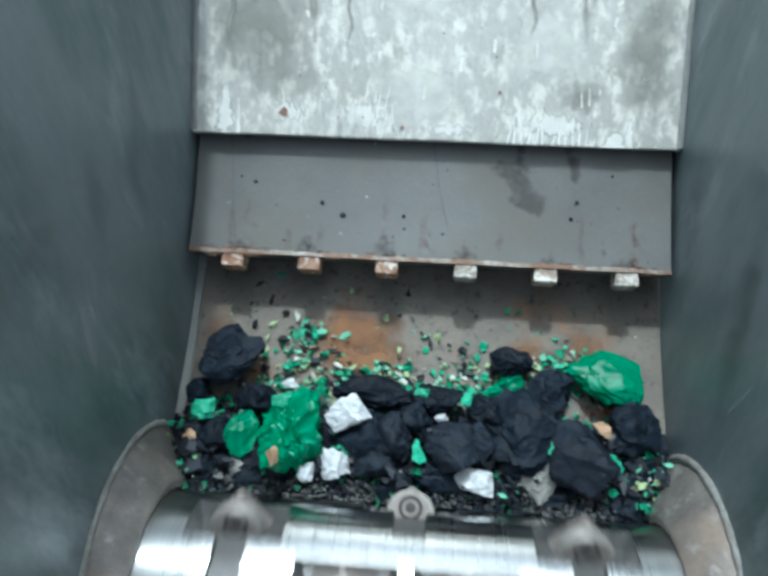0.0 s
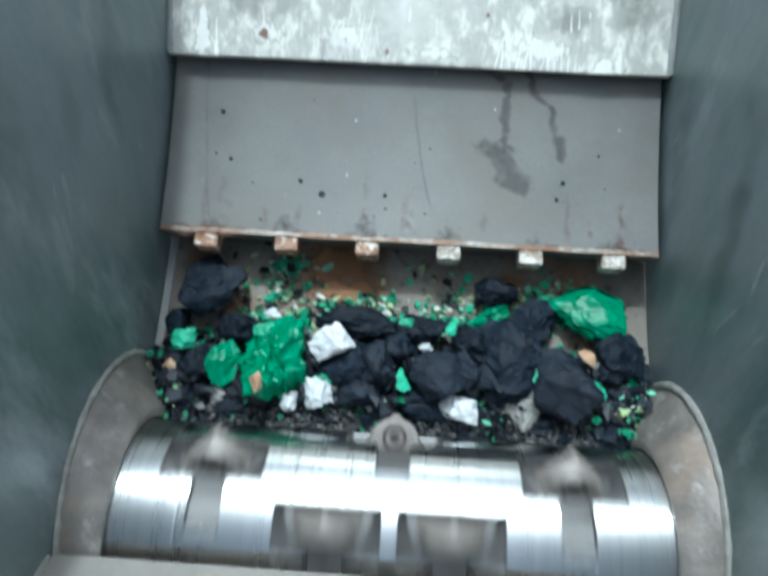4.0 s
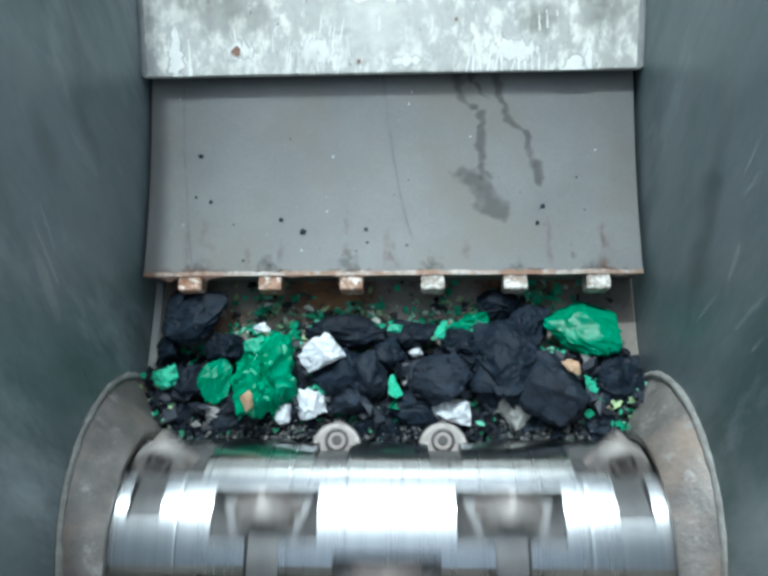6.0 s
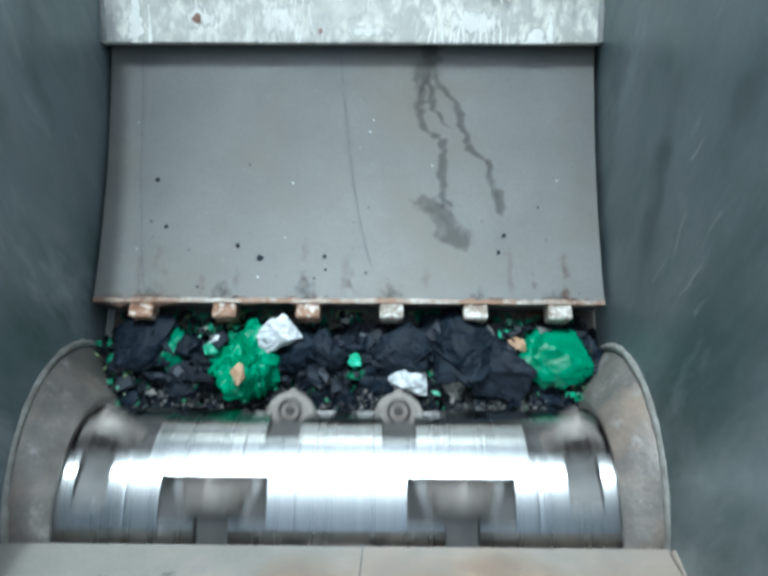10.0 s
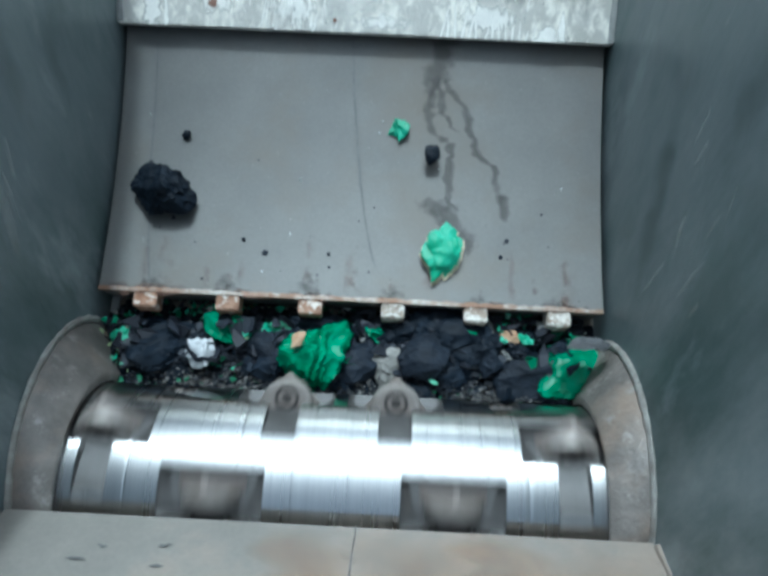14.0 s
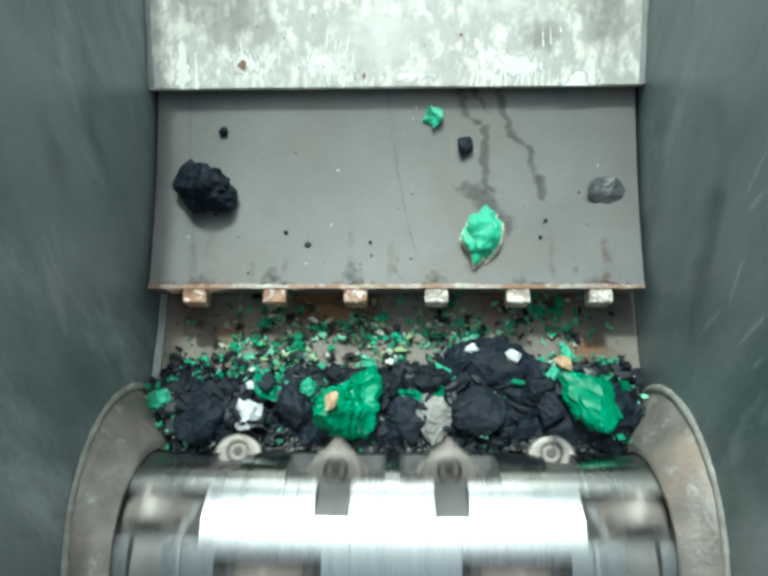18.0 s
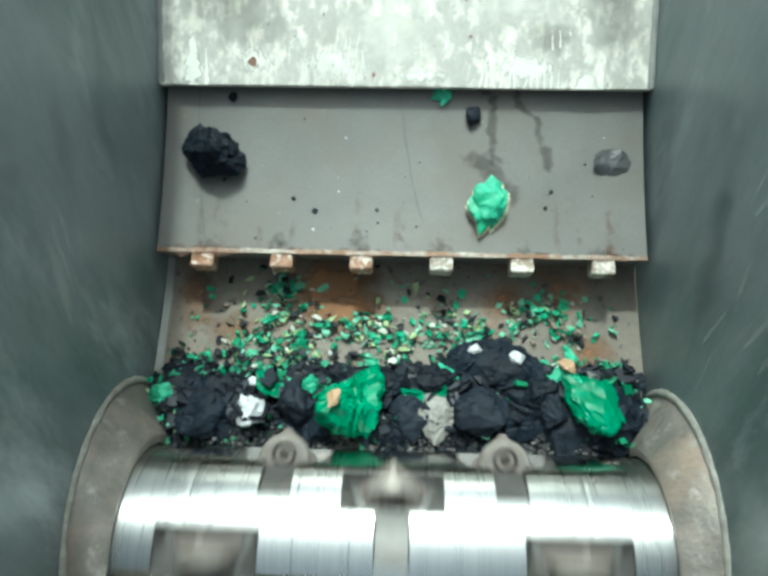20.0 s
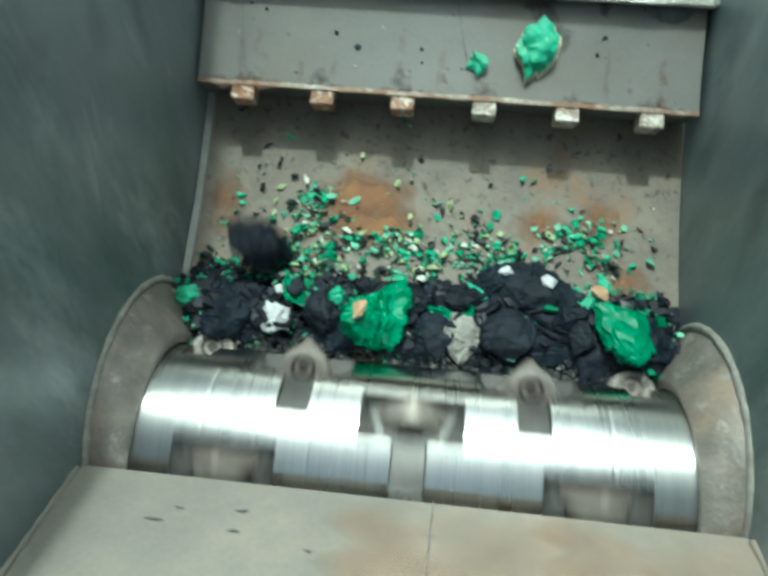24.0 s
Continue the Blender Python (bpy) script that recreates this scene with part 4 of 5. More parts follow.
def heap_pieces():
    piece("plastic_bag", "crumpled bright green plastic bag with tan label", "plastic bag", GREEN, 4, (0.072, 0.098, 0.086),
          [(0, -0.142, 0.163, 0.045, 0, 0, 0), (4, -0.141, 0.165, 0.045, 0, 0, 0), (7, -0.143, 0.157, 0.045, 0, 0, 0), (9.6, -0.140, 0.150, 0.045, -5, 0, 0), (9.8, -0.130, 0.138, 0.05, -15, 0, 8),
           (10.0, -0.116, 0.126, 0.052, -20, 10, 15), (10.3, -0.15, 0.132, 0.055, -20, 20, 40), (10.5, -0.224, 0.150, 0.06, -25, 30, 65), (10.8, -0.19, 0.145, 0.06, -30, 20, 40),
           (11.4, -0.09, 0.13, 0.05, -35, 10, 10), (12.0, -0.03, 0.122, 0.05, -35, 0, -10), (12.5, 0.017, 0.122, 0.038, -40, 0, -30), (13.0, 0.029, 0.122, 0.036, -40, -10, -50),
           (13.4, -0.01, 0.121, 0.05, -40, 0, -45), (14.0, -0.038, 0.122, 0.05, -45, 0, -20), (14.5, -0.042, 0.130, 0.05, -42, 0, -6), (15.2, -0.050, 0.134, 0.046, -36, 0, -14), (17, -0.052, 0.134, 0.046, -36, 0, -14), (24, -0.052, 0.134, 0.046, -36, 0, -14)],
          HEAP, facets=14, crease=0.17, tips=1, fold_scale=1.6)
    patch = part("label_patch", chunk("label_patch", 7, (0.019, 0.032, 0.007), TAN, corners=8, rough=0.12), None, PIECES[-1][0], "torn tan paper label")
    patch.matrix_basis = pose(-0.012, -0.041, 0.026, 50, 0, -14)
    piece("plastic_bag", "flattened green plastic bag with torn edge", "plastic bag", GREEN, 17, (0.078, 0.060, 0.034),
          [(0, 0.233, 0.260, 0.024, 0, 0, -22), (4, 0.231, 0.254, 0.024, 0, 0, -22), (7, 0.238, 0.207, 0.032, 0, 0, -20), (9.5, 0.24, 0.166, 0.035, 5, 0, -15), (9.8, 0.24, 0.156, 0.04, 10, 0, -5),
           (10.5, 0.24, 0.148, 0.04, 0, 0, 5), (11.5, 0.235, 0.135, 0.042, -10, 10, 20), (12.5, 0.243, 0.122, 0.032, 0, 10, 15), (13.0, 0.247, 0.122, 0.032, 0, 0, 25), (14.0, 0.262, 0.130, 0.04, 0, 0, 30),
           (14.5, 0.245, 0.14, 0.045, -10, 0, -10), (15.2, 0.236, 0.148, 0.046, -15, 0, -55), (17, 0.230, 0.146, 0.046, -15, 0, -57), (24, 0.230, 0.146, 0.046, -15, 0, -57)],
          HEAP, facets=7, crease=0.10, tips=1, fold_scale=1.5)
    white = [((0.060, 0.046, 0.034), eaten((-0.076, 0.184, 0.062, 20), 10.5), 31), ((0.026, 0.026, 0.02), eaten((-0.122, 0.108, 0.05, 0), 9.8), 32),
             ((0.056, 0.036, 0.03), eaten((0.071, 0.112, 0.048, -20), 10.3), 33),
             ((0.040, 0.050, 0.034), [(0, -0.091, 0.118, 0.05, 0, 0, 10), (9.5, -0.092, 0.118, 0.05, 0, 0, 10), (10.1, -0.12, 0.135, 0.055, 20, 0, 40), (10.5, -0.165, 0.157, 0.055, 30, 0, 60), (11.5, -0.18, 0.135, 0.05, 30, 20, 80),
                                      (12.5, -0.192, 0.12, 0.05, 30, 20, 60), (14.0, -0.17, 0.118, 0.05, 10, 0, 20), (14.6, -0.168, 0.118, 0.05, 0, 0, 0), (24, -0.168, 0.118, 0.05, 0, 0, 0)], 34),
             ((0.022, 0.016, 0.012), settle((-0.150, 0.219, 0.048, 0), (-0.169, 0.174, 0.030, 30), 5), 35),
             ((0.019, 0.014, 0.012), settle((0.03, 0.2, 0.03, 0), (0.091, 0.213, 0.040, 10), 6), 36), ((0.020, 0.017, 0.014), settle((0.16, 0.2, 0.03, 0), (0.139, 0.202, 0.046, -30), 7), 37)]
    for size, rows, seed in white:
        piece("plastic_lump", "crumpled white plastic scrap", "plastic scrap", WHITE, seed, size, rows, HEAP, form="chunk", corners=10, rough=0.12)
    for seed, size, a, b, early in [(41, (0.036, 0.032, 0.026), (-0.249, 0.184, 0.046, 0), (-0.272, 0.148, 0.04, 10), (-0.260, 0.150, 0.046, 20)),
                                    (42, (0.036, 0.028, 0.016), (-0.157, 0.200, 0.048, 30), (-0.130, 0.170, 0.034, 60), None), (43, (0.03, 0.03, 0.018), (-0.077, 0.150, 0.045, 0), (-0.10, 0.168, 0.036, 40), None),
                                    (44, (0.018, 0.036, 0.012), (0.004, 0.144, 0.050, 20), (0.06, 0.185, 0.04, 60), None), (45, (0.018, 0.036, 0.014), (0.060, 0.221, 0.036, -20), (0.205, 0.215, 0.026, 20), None),
                                    (46, (0.022, 0.016, 0.012), (0.006, 0.224, 0.036, 0), (-0.03, 0.20, 0.028, 20), None), (47, (0.016, 0.03, 0.012), (0.157, 0.165, 0.05, -10), (0.185, 0.185, 0.042, -20), None),
                                    (48, (0.014, 0.03, 0.012), (0.226, 0.152, 0.046, 20), (0.205, 0.178, 0.044, 40), None)]:
        piece("plastic_scrap", "torn mint green plastic scrap", "plastic scrap", MINT, seed, size, settle(a, b, seed, early), HEAP, form="chunk", corners=9, rough=0.16)
    for seed, size, a, b, early in [(51, (0.034, 0.056, 0.02), (-0.201, 0.157, 0.048, -5), (-0.14, 0.168, 0.034, 70), None), (52, (0.060, 0.032, 0.018), (0.105, 0.236, 0.03, 15), (0.034, 0.158, 0.04, -10), (0.09, 0.219, 0.036, 5))]:
        piece("plastic_sheet", "creased sheet of green plastic film", "plastic sheet", GREEN, seed, size, settle(a, b, seed, early), HEAP, form="sheet", down=4, up=4)
    piece("plastic_scrap", "torn tan plastic scrap", "plastic scrap", TAN, 55, (0.029, 0.017, 0.011), settle((0.212, 0.186, 0.056, -40), (0.197, 0.193, 0.048, -30), 55, (0.203, 0.163, 0.056, -30)), HEAP, form="chunk", corners=9, rough=0.2)
    piece("plastic_scrap", "small tan plastic scrap", "plastic scrap", TAN, 56, (0.02, 0.017, 0.014), eaten((-0.263, 0.159, 0.036, 0), 9.9), HEAP, facets=9, crease=0.1)
    piece("plastic_chunk", "rough grey plastic chunk beside the rotor", "plastic chunk", GREYP, 57, (0.044, 0.056, 0.042), settle((0.143, 0.128, 0.036, 0), (0.046, 0.121, 0.04, 0), 57), HEAP, facets=10, crease=0.12)
    piece("plastic_chunk", "rough grey plastic chunk beside the rotor", "plastic chunk", GREYP, 58, (0.046, 0.034, 0.034), settle((-0.201, 0.117, 0.03, 0), (-0.02, 0.117, 0.022, 0), 58), HEAP, facets=10, crease=0.12)
    black = [(61, (0.068, 0.068, 0.042), (-0.241, 0.255, 0.028, 0), (-0.232, 0.126, 0.038, 20), (-0.248, 0.223, 0.034, 8), BLACK, "lump"),
             (62, (0.050, 0.060, 0.044), (-0.026, 0.169, 0.045, 0), (-0.114, 0.135, 0.046, 30), (-0.024, 0.165, 0.045, 0), CHARCOAL, "chunk"), (63, (0.064, 0.060, 0.044), (-0.060, 0.177, 0.036, 0), (-0.098, 0.127, 0.032, 60), None, BLACK, "lump"),
             (64, (0.080, 0.080, 0.046), (0.044, 0.160, 0.046, 0), (0.095, 0.131, 0.044, 30), (0.059, 0.160, 0.046, 10), CHARCOAL, "chunk"), (65, (0.076, 0.094, 0.038), (0.120, 0.190, 0.038, 0), (0.120, 0.192, 0.026, 80), (0.128, 0.184, 0.042, 5), BLACK, "lump"),
             (66, (0.088, 0.100, 0.056), (0.187, 0.157, 0.044, 40), (0.199, 0.122, 0.026, 75), (0.180, 0.142, 0.046, 35), CHARCOAL, "chunk"), (67, (0.044, 0.038, 0.030), (0.112, 0.277, 0.017, 0), (0.167, 0.170, 0.034, 40), (0.137, 0.240, 0.024, 0), BLACK, "lump"),
             (68, (0.050, 0.064, 0.044), (0.253, 0.196, 0.034, 0), (0.262, 0.135, 0.034, 10), (0.268, 0.150, 0.022, 0), BLACK, "lump"), (69, (0.042, 0.050, 0.040), (-0.247, 0.122, 0.030, 0), (-0.268, 0.122, 0.020, 20), None, BLACK, "chunk"),
             (70, (0.058, 0.046, 0.036), (-0.194, 0.206, 0.034, 0), (-0.190, 0.120, 0.032, 40), (-0.198, 0.198, 0.034, 0), BLACK, "chunk"), (71, (0.058, 0.036, 0.032), (0.027, 0.223, 0.026, 0), (0.054, 0.188, 0.030, 30), None, BLACK, "lump"),
             (72, (0.034, 0.050, 0.030), (0.077, 0.167, 0.050, 20), (0.179, 0.135, 0.048, 0), None, CHARCOAL, "chunk"), (73, (0.090, 0.038, 0.032), (-0.049, 0.225, 0.024, 0), (-0.024, 0.175, 0.028, 0), None, BLACK, "lump"),
             (74, (0.052, 0.042, 0.032), (0.160, 0.243, 0.024, 30), (0.085, 0.205, 0.026, 0), (0.165, 0.220, 0.028, 30), BLACK, "lump"), (75, (0.068, 0.058, 0.044), (-0.044, 0.143, 0.037, 0), (0.017, 0.126, 0.038, 50), None, CHARCOAL, "chunk"),
             (76, (0.080, 0.046, 0.038), (0.029, 0.126, 0.030, 0), (0.140, 0.122, 0.028, 10), None, BLACK, "lump"), (77, (0.056, 0.050, 0.040), (0.117, 0.143, 0.038, 0), (0.165, 0.150, 0.030, 30), None, BLACK, "chunk"),
             (78, (0.052, 0.052, 0.040), (-0.235, 0.165, 0.032, 0), (-0.215, 0.140, 0.024, 0), None, BLACK, "chunk"), (79, (0.050, 0.042, 0.036), (-0.262, 0.145, 0.020, 0), (-0.255, 0.137, 0.020, 0), None, BLACK, "lump"),
             (80, (0.050, 0.050, 0.032), (0.257, 0.160, 0.024, 0), (0.235, 0.120, 0.016, 0), None, BLACK, "lump"), (81, (0.036, 0.036, 0.026), (-0.268, 0.216, 0.026, 0), (-0.150, 0.120, 0.020, 0), (-0.265, 0.200, 0.030, 0), BLACK, "chunk"),
             (82, (0.060, 0.060, 0.032), (-0.100, 0.150, 0.020, 0), (-0.070, 0.165, 0.018, 0), None, BLACK, "lump"), (83, (0.052, 0.050, 0.030), (-0.160, 0.125, 0.018, 0), (-0.060, 0.120, 0.016, 0), None, BLACK, "lump"),
             (84, (0.046, 0.040, 0.032), (0.000, 0.195, 0.036, 20), (0.030, 0.150, 0.026, 0), None, BLACK, "chunk"), (85, (0.044, 0.052, 0.034), (0.085, 0.205, 0.034, 0), (0.215, 0.165, 0.026, 0), None, BLACK, "lump"),
             (86, (0.060, 0.040, 0.040), (-0.268, 0.116, 0.028, 0), (-0.262, 0.113, 0.026, 30), None, BLACK, "lump"), (87, (0.066, 0.040, 0.038), (-0.196, 0.108, 0.026, 10), (-0.205, 0.108, 0.026, 0), None, BLACK, "lump"),
             (88, (0.062, 0.040, 0.036), (-0.020, 0.108, 0.028, 0), (-0.120, 0.108, 0.026, 20), None, BLACK, "chunk"), (89, (0.066, 0.042, 0.038), (0.062, 0.112, 0.024, 0), (0.060, 0.108, 0.024, 0), None, BLACK, "lump"),
             (90, (0.062, 0.040, 0.038), (0.160, 0.110, 0.026, 20), (0.120, 0.108, 0.028, 0), None, BLACK, "lump"), (91, (0.060, 0.042, 0.038), (0.238, 0.112, 0.026, 0), (0.240, 0.110, 0.026, 0), None, BLACK, "lump")]
    for seed, size, a, b, early, mat, form in black:
        shape = {"corners": 12 + seed % 4} if form == "chunk" else {"facets": 8, "crease": 0.12, "tips": 2, "sharp": 30, "level": 5, "fold_scale": 1.5}
        piece("black_scrap", "crumpled black plastic film scrap" if form == "lump" else "stiff angular dark plastic scrap", "plastic scrap", mat, seed, size, settle(a, b, seed, early), HEAP, form=form, **shape)


def rider(name, label, category, mat, seed, size, x, deg, t_land, flight, slide=(), **shape):
    """Flung out of the heap on to the pusher at t_land, it rides back on it. flight: (t, x, y, h) where it lies in the heap until t, then rows (t, x, deg, lift, tumble) in the
    air over the pusher; slide: rows (t, deg) where it shifts on the plate."""
    make = {"sheet": shard, "lump": crumple}[shape.pop("form", "lump")]
    ob = tagged(new(name, make(name, seed, size, mat, **shape)), label, category, "pieces on the pusher")
    PIECES.append((ob, (flight, x, deg, t_land, slide, size[2] * 0.36)))
    return ob


def riders():
    rider("plastic_bag", "crumpled black plastic bag on the pusher plate", "plastic bag", BLACK, 191, (0.070, 0.066, 0.044), -0.229, 6.75, 12.62,
          [(12.1, -0.17, 0.145, 0.010), (12.2, -0.175, -2.0, 0.05, 150), (12.3, -0.185, 4.0, 0.09, 90), (12.4, -0.20, 7.8, 0.08, 50), (12.5, -0.208, 8.8, 0.045, 20)],
          [(22.6, 6.7), (23.2, 4.6), (23.5, 2.2), (23.7, 0.2)], facets=16, crease=0.12, tips=2, fold_scale=2.2)
    rider("plastic_bag", "crumpled bright green plastic scrap on the pusher plate", "plastic bag", MINT, 192, (0.042, 0.064, 0.022), 0.105, 3.62, 14.0,
          [(13.4, 0.035, 0.150, 0.006), (13.5, 0.046, -1.0, 0.040, 200), (13.6, 0.055, 1.51, 0.035, 140), (13.7, 0.075, 2.4, 0.028, 65), (13.8, 0.100, 2.7, 0.008, 0)], (), facets=20, crease=0.16, tips=2)
    rim = part("torn_rim", crumple("torn_rim", 192, (0.0455, 0.0675, 0.008), CREAM, facets=20, crease=0.16, tips=2), None, PIECES[-1][0], "cream torn rim")
    rim.matrix_basis = pose(0.001, -0.001, -0.003)
    rider("plastic_scrap", "small mint green plastic star on the pusher plate", "plastic scrap", MINT, 93, (0.021, 0.021, 0.010), 0.048, 12.5, 12.62,
          [(12.1, 0.08, 0.150, 0.008), (12.2, 0.075, -1.0, 0.05, 150), (12.3, 0.07, 7.0, 0.08, 90), (12.4, 0.065, 12.5, 0.07, 50), (12.5, 0.060, 14.2, 0.035, 20)],
          [(17.5, 12.5), (20.0, 11.75), (21.0, 10.8), (22.6, 9.0), (23.2, 4.5), (23.5, 2.6)], facets=8, crease=0.3, tips=6, level=4)
    rider("plastic_scrap", "small black rubber scrap on the pusher plate", "plastic scrap", BLACK, 94, (0.018, 0.026, 0.012), 0.086, 10.0, 14.1,
          [(13.7, 0.115, 0.150, 0.010), (13.8, 0.112, 0.5, 0.04, 120), (13.9, 0.107, 6.36, 0.03, 60), (14.0, 0.088, 10.4, 0.010, 10)], (), facets=10, crease=0.1, level=3)
    rider("plastic_sheet", "thin dark grey film scrap lying on the pusher plate", "plastic sheet", FILM, 95, (0.050, 0.036, 0.010), 0.253, 6.85, 14.4,
          [(13.2, 0.12, 0.150, 0.010), (13.3, 0.13, 1.0, 0.05, 160), (13.4, 0.143, 10.3, 0.05, 100), (13.5, 0.17, 17.0, 0.05, 40), (13.6, 0.209, 13.9, 0.05, -20), (13.7, 0.229, 8.8, 0.05, -80), (13.8, 0.251, 4.8, 0.05, -140),
           (13.9, 0.262, 0.4, 0.05, -200), (14.0, 0.262, -3.0, 0.035, -240), (14.1, 0.225, 0.5, 0.05, -280), (14.2, 0.193, 4.7, 0.04, -330), (14.3, 0.225, 7.2, 0.03, -355)],
          (), form="sheet", down=4, up=2, n=20, deep=0.25)
    rider("plastic_scrap", "tiny black scrap on the pusher plate", "plastic scrap", BLACK, 96, (0.012, 0.011, 0.008), -0.211, 11.2, 14.0,
          [(13.6, -0.17, 0.150, 0.010), (13.7, -0.18, 1.0, 0.05, 120), (13.8, -0.19, 7.0, 0.05, 60), (13.9, -0.20, 11.0, 0.03, 20)], (), facets=8, crease=0.1, level=2)


def chip_mesh(name, count, seed, spread, mat):
    """Loose chips on the bed, each a small bent flake with thickness."""
    rnd = random.Random(seed)
    verts, faces = [], []
    for _ in range(count):
        x, y, h, r = spread(rnd)
        z = bed_z(y) + h
        m = Matrix.Translation((x, y, z)) @ Euler((rnd.uniform(-0.5, 0.5) + 0.3, rnd.uniform(-0.5, 0.5), rnd.uniform(0, 6.28))).to_matrix().to_4x4()
        n = rnd.choice((4, 5, 6, 7))
        o = len(verts)
        k = rnd.uniform(0.25, 1.0)
        ring0 = [Vector((r * rnd.uniform(0.45, 1.25) * math.cos(6.283 * i / n), k * r * rnd.uniform(0.45, 1.25) * math.sin(6.283 * i / n), rnd.uniform(-0.4, 0.4) * r)) for i in range(n)]
        th = r * rnd.uniform(0.08, 0.3)
        verts += [m @ v for v in ring0] + [m @ (v * 0.96 + Vector((0, 0, th))) for v in ring0]
        faces.append(tuple(o + i for i in range(n))[::-1])
        faces.append(tuple(o + n + i for i in range(n)))
        faces += [(o + i, o + (i + 1) % n, o + n + (i + 1) % n, o + n + i) for i in range(n)]
    return mesh_of(name, verts, faces, mat)


def loose_chips():
    hubs = [(-0.2, 0.225), (0.12, 0.225), (0.185, 0.285), (-0.145, 0.30), (-0.165, 0.245), (-0.13, 0.225), (-0.15, 0.268), (0.055, 0.262), (0.075, 0.235), (0.04, 0.245), (-0.06, 0.25), (-0.03, 0.255), (0.16, 0.27), (0.21, 0.255), (0.0, 0.235), (-0.11, 0.25), (0.10, 0.25)]

    def on_bed(rnd):
        if rnd.random() < 0.72:
            x, y = rnd.choice(hubs)
            x, y = x + rnd.gauss(0, 0.013), y + rnd.gauss(0, 0.011)
        else:
            x, y = rnd.uniform(-0.27, 0.27), 0.2 + abs(rnd.gauss(0, 0.075))
        return max(-0.28, min(0.28, x)), min(max(y, 0.19), 0.40), rnd.uniform(0.0005, 0.003), rnd.choice((0.0015, 0.0020, 0.0027, 0.0036, 0.0050, 0.0066, 0.0085))

    nests = ((-0.272, 0.130), (-0.265, 0.158), (0.268, 0.128), (0.262, 0.155), (-0.10, 0.146), (0.10, 0.150), (0.205, 0.196), (-0.15, 0.190))

    def in_nest(rnd):
        x, y = rnd.choice(nests)
        y = y + rnd.gauss(0, 0.010)
        return max(-0.29, min(0.29, x + rnd.gauss(0, 0.013))), y, 0.030 + rnd.uniform(-0.006, 0.010) - 0.2 * max(0.0, y - 0.17), rnd.choice((0.0018, 0.0025, 0.0035, 0.005, 0.007))
    tagged(new("nest_chips", chip_mesh("nest_chips", 420, 15, in_nest, CHIPS)), "green and black chips caught between the scraps", "plastic chips", kind="stuff")

    def in_heap(rnd):
        x = rnd.uniform(-0.285, 0.285)
        y = rnd.uniform(0.120, 0.225)
        top = 0.008 * min(1.0, max(0.0, (0.15 - y) / 0.02)) + 0.030 * min(1.0, max(0.0, (0.235 - y) / 0.05))
        return x, y, top * rnd.uniform(0.3, 0.8) + 0.001, rnd.choice((0.002, 0.003, 0.004, 0.006))
    tagged(new("loose_chips", chip_mesh("loose_chips", 1500, 7, on_bed, CHIPS)), "small green, black and white plastic chips on the bed", "plastic chips", kind="stuff")
    tagged(new("heap_chips", chip_mesh("heap_chips", 1300, 8, in_heap, HEAP_CHIPS)), "shredded green and black chips between the larger scraps", "plastic chips", kind="stuff")

    def shards(rnd):
        x = rnd.uniform(-0.285, 0.285)
        y = rnd.uniform(0.130, 0.178 if x < 0 else 0.205)
        top = 0.040 * min(1.0, max(0.2, (0.235 - y) / 0.05))
        return x, y, top * rnd.uniform(0.35, 1.0), rnd.uniform(0.007, 0.018)
    tagged(new("film_shards", chip_mesh("film_shards", 420, 9, shards, SHARDS)), "stiff angular shards of black film in the heap", "plastic shards", kind="stuff")

    def lip(rnd):
        y = rnd.uniform(0.101, 0.140)
        return rnd.uniform(-0.285, 0.285), y, 0.021 + rnd.uniform(0.0, 0.007), rnd.choice((0.0015, 0.002, 0.003, 0.004, 0.006))
    tagged(new("shred_grit", chip_mesh("shred_grit", 1500, 10, lip, GRIT)), "grey and black grit packed against the rotor", "plastic grit", kind="stuff")
    spots = ((-0.190, 0.112), (-0.055, 0.108), (0.148, 0.114), (0.195, 0.106), (-0.120, 0.106), (0.035, 0.106))

    def dust(rnd):
        x, y = rnd.choice(spots)
        return x + rnd.gauss(0, 0.017), min(0.135, max(0.103, y + rnd.gauss(0, 0.009))), 0.022 + rnd.uniform(0.0, 0.008), rnd.choice((0.001, 0.0014, 0.002, 0.003))
    tagged(new("dust_grit", chip_mesh("dust_grit", 800, 14, dust, DUST)), "pale grey dusty grit piled against the rotor", "plastic grit", kind="stuff")
    # the dense lower part of the heap
    nx, ny = 130, 46
    verts, faces = [], []
    for j in range(ny):
        y = 0.101 + (0.245 - 0.101) * j / (ny - 1)
        for i in range(nx):
            x = -0.298 + 0.596 * i / (nx - 1)
            edge = 0.222 + 0.016 * noise.noise(Vector((x * 14, 3.1, 0)))
            top = 0.026 * min(1.0, max(0.0, (edge - y) / 0.045)) + 0.010 * min(1.0, max(0.0, (0.15 - y) / 0.02))
            lump = abs(noise.noise(Vector((x * 45, y * 45, 1.7)))) + 0.5 * abs(noise.noise(Vector((x * 110, y * 110, 5.0))))
            verts.append((x, y, bed_z(y) - 0.004 + top * (0.42 + 0.75 * lump)))
    for j in range(ny - 1):
        for i in range(nx - 1):
            o = j * nx + i
            faces.append((o, o + 1, o + nx + 1, o + nx))
    tagged(new("shred_heap", mesh_of("shred_heap", verts, faces, BLACK, 50)), "dense heap of black shredded film before the rotor", "plastic shreds", kind="stuff")


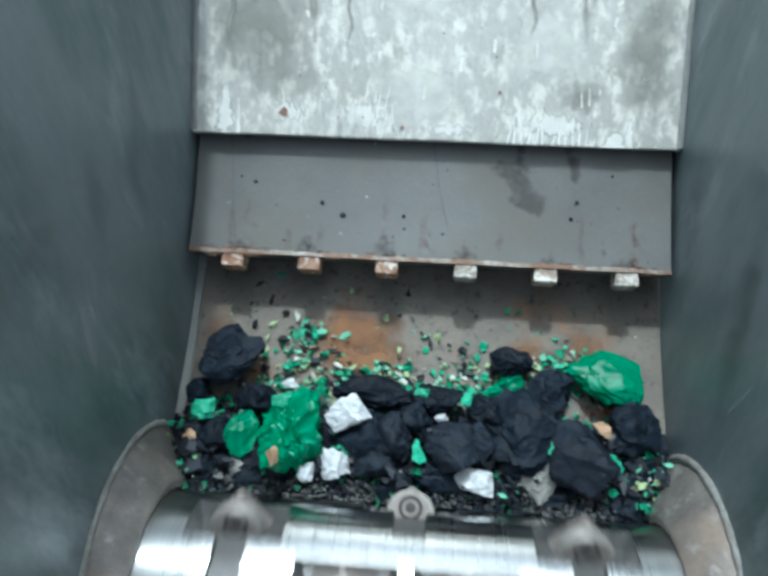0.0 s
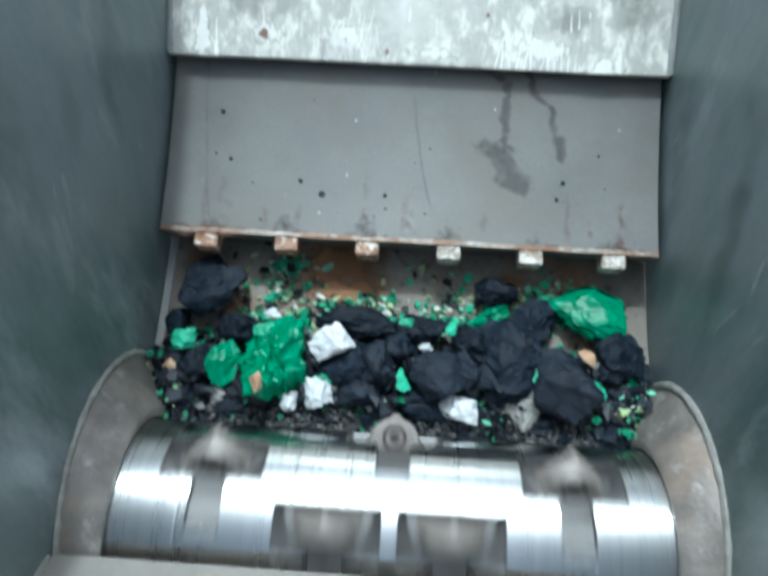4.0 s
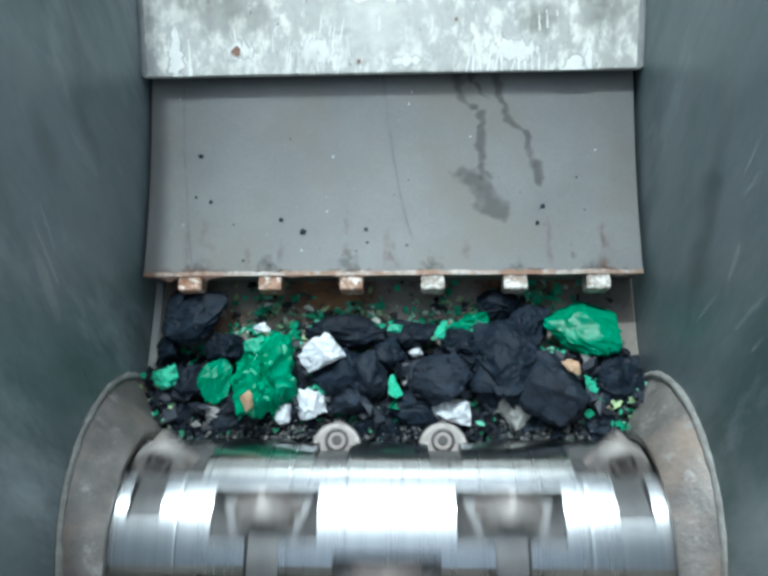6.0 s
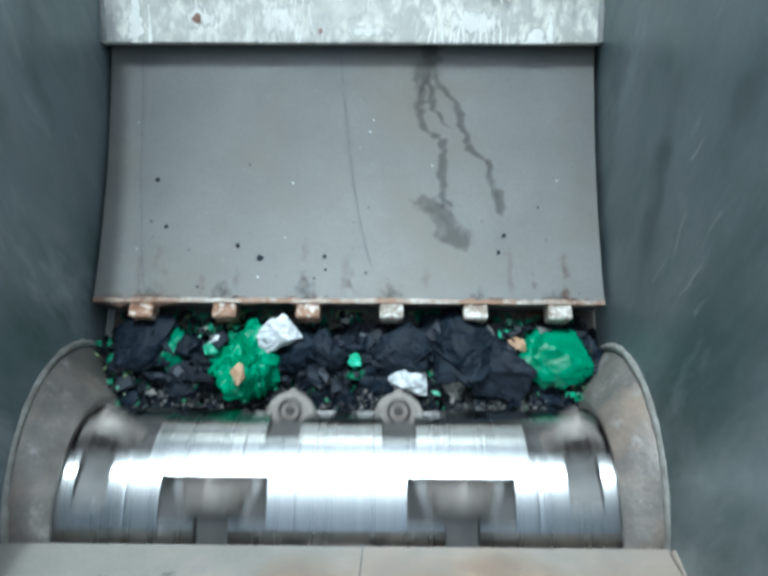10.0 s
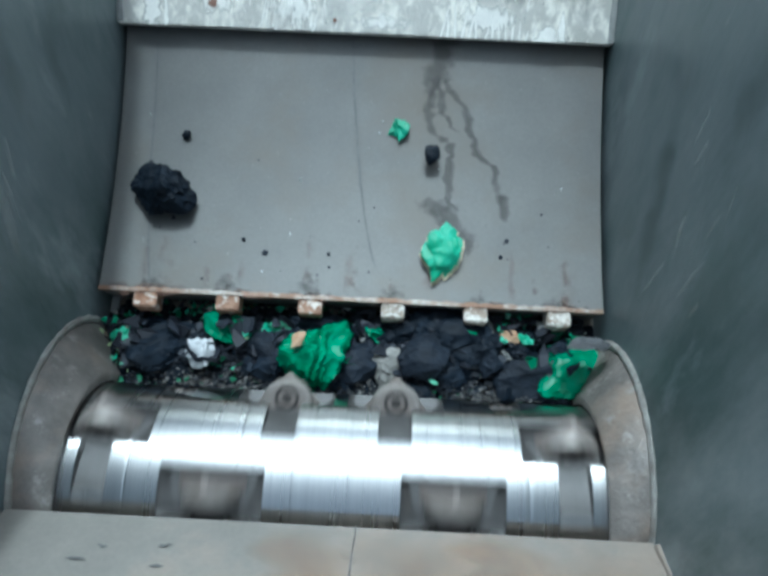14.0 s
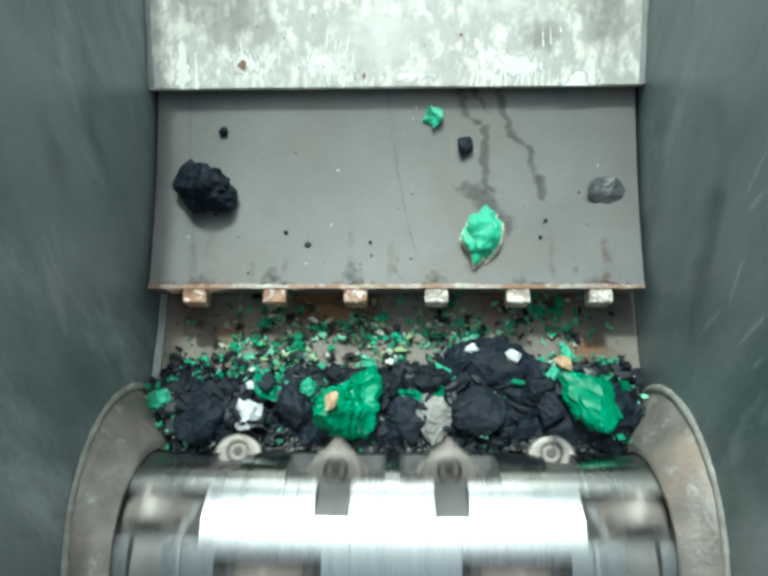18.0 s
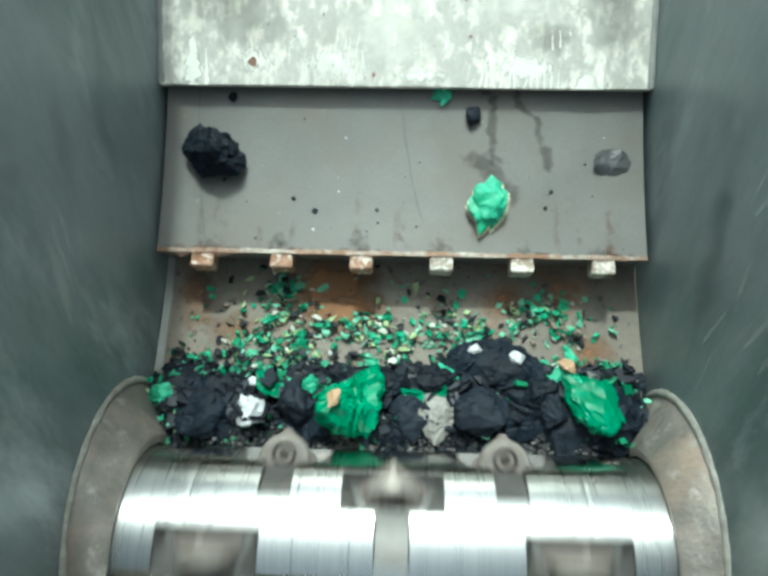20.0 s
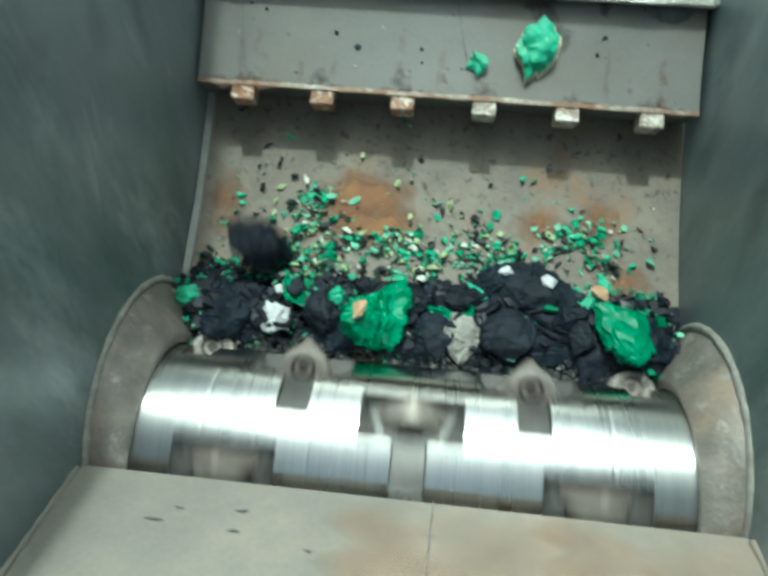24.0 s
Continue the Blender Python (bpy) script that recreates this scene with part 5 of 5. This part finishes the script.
def bed_marks(bed):
    rnd = random.Random(40)
    rust = soft_edge(RUST_BED, 34, 0.55, 1.2, "bed_rust", 0.85, True)
    for x, y, rx, ry in ((-0.085, 0.305, 0.052, 0.034), (-0.065, 0.275, 0.05, 0.026), (0.235, 0.235, 0.026, 0.026), (-0.255, 0.29, 0.022, 0.035), (-0.21, 0.25, 0.03, 0.02), (0.13, 0.295, 0.03, 0.02), (0.20, 0.30, 0.025, 0.03)):
        n, m = 18, 4
        lift = 0.0005 + 0.0002 * len(bed.children)
        most = 0.95 if x < 0 and rx > 0.04 else 0.6
        verts, faces, cover = [(x, y, bed_z(y) + lift)], [], [most]
        rx, ry = 1.4 * rx, 1.4 * ry
        for j in range(1, m + 1):
            for i in range(n):
                t = 2 * math.pi * i / n
                f = j / m * rnd.uniform(0.85, 1.1)
                yy = y + ry * f * math.sin(t)
                verts.append((x + rx * f * math.cos(t), yy, bed_z(yy) + lift))
                cover.append(most * (1 - j / m))
        faces += [(0, 1 + i, 1 + (i + 1) % n) for i in range(n)]
        for j in range(m - 1):
            o = 1 + j * n
            faces += [(o + i, o + n + i, o + n + (i + 1) % n, o + (i + 1) % n) for i in range(n)]
        part("rust_patch", covered("rust_patch", verts, faces, cover, rust), None, bed, "orange rust patch")


def side_strip():
    prof = [arc(R_BED - 0.004, d) for d in np.linspace(13.0, 40, 24)] + [arc(R_BED + 0.001, d) for d in np.linspace(40, 13.0, 24)]
    tagged(new("trim", finish("trim", extrude_profile(prof, 0.0015 - HALF, 0.011 - HALF), STRIP, 30)), "pale steel strip along the bed's edge", "trim", kind="structure")


shell()
for _s in (-1, 1):
    ring(_s)
ROTOR = rotor()
PUSHER_OB = pusher()
pusher_marks(PUSHER_OB)
plate_marks(bpy.data.objects["wall_back"], bpy.data.objects["wall_front"], bpy.data.objects["wall_left"], bpy.data.objects["wall_right"])
bed_marks(bpy.data.objects["floor"])
side_strip()
heap_pieces()
riders()
loose_chips()


PUSH = [(0.0, 27.05), (1.0, 26.17), (1.5, 25.75), (3.5, 23.75), (4.5, 22.95), (5.0, 22.42), (6.0, 21.58), (7.0, 20.56), (8.0, 19.54), (9.0, 18.56), (10.0, 17.57), (10.5, 17.14), (11.5, 16.0), (12.5, 15.33), (13.0, 15.5), (14.0, 16.82), (15.0, 18.15), (16.0, 19.2), (17.0, 20.4), (17.5, 20.95), (19.5, 23.26), (20.0, 23.77), (21.0, 24.95), (22.0, 26.4), (23.0, 27.55), (24.0, 28.75)]


def swing(t):
    return float(np.interp(t, [k for k, _ in PUSH], [a for _, a in PUSH]))


def ride(t, x, deg, lift, spin):
    a = swing(t) + deg
    y, z = arc(R_TOP - lift, a)
    return pose(x, y, z, a, 0, spin)


def motions():
    walk(ROTOR, [(t / 10, pose(0, *AXIS, 28 - 36 * (0.2 + 1.118 * t))) for t in range(0, 241)])
    walk(PUSHER_OB, [(t, pose(0, PIVOT[0], PIVOT[1], a)) for t, a in PUSH])
    for ob, rows in PIECES:
        if isinstance(rows, list):
            walk(ob, [(t, pose(x, y, z, rx, ry, rz)) for t, x, y, z, rx, ry, rz in rows])
            continue
        flight, x, deg, land, slide, lift = rows
        t0, x0, y0, h0 = flight[0]
        lies = pose(x0, y0, bed_z(y0) + h0, 170)
        keys = [(0.0, lies), (t0, lies)]
        for t, fx, fd, up, tumble in flight[1:]:
            keys.append((t, ride(t, fx, fd, lift + up, 0) @ pose(0, 0, 0, tumble)))
        shifts = [(land, deg)] + (list(slide) or [(24.0, deg)])
        ts = sorted({round(land + 0.5 * k, 2) for k in range(60) if land + 0.5 * k < shifts[-1][0]} | {t for t, _ in shifts})
        for t in ts:
            keys.append((t, ride(t, x, float(np.interp(t, [a for a, _ in shifts], [d for _, d in shifts])), lift, 0)))
        if slide and slide[-1][1] < 1:
            keys.append((23.8, pose(x + 0.004, 0.362, 0.128, 10, 5, 10)))
            keys.append((23.9, pose(x + 0.020, 0.285, 0.090, 25, 10, 20)))
            keys.append((24.0, pose(x + 0.038, 0.214, 0.050, 45, 20, 40)))
        elif shifts[-1][0] < 24:
            keys.append((24.0, ride(24.0, x - 0.01, shifts[-1][1], lift, 0)))
        walk(ob, keys)


motions()
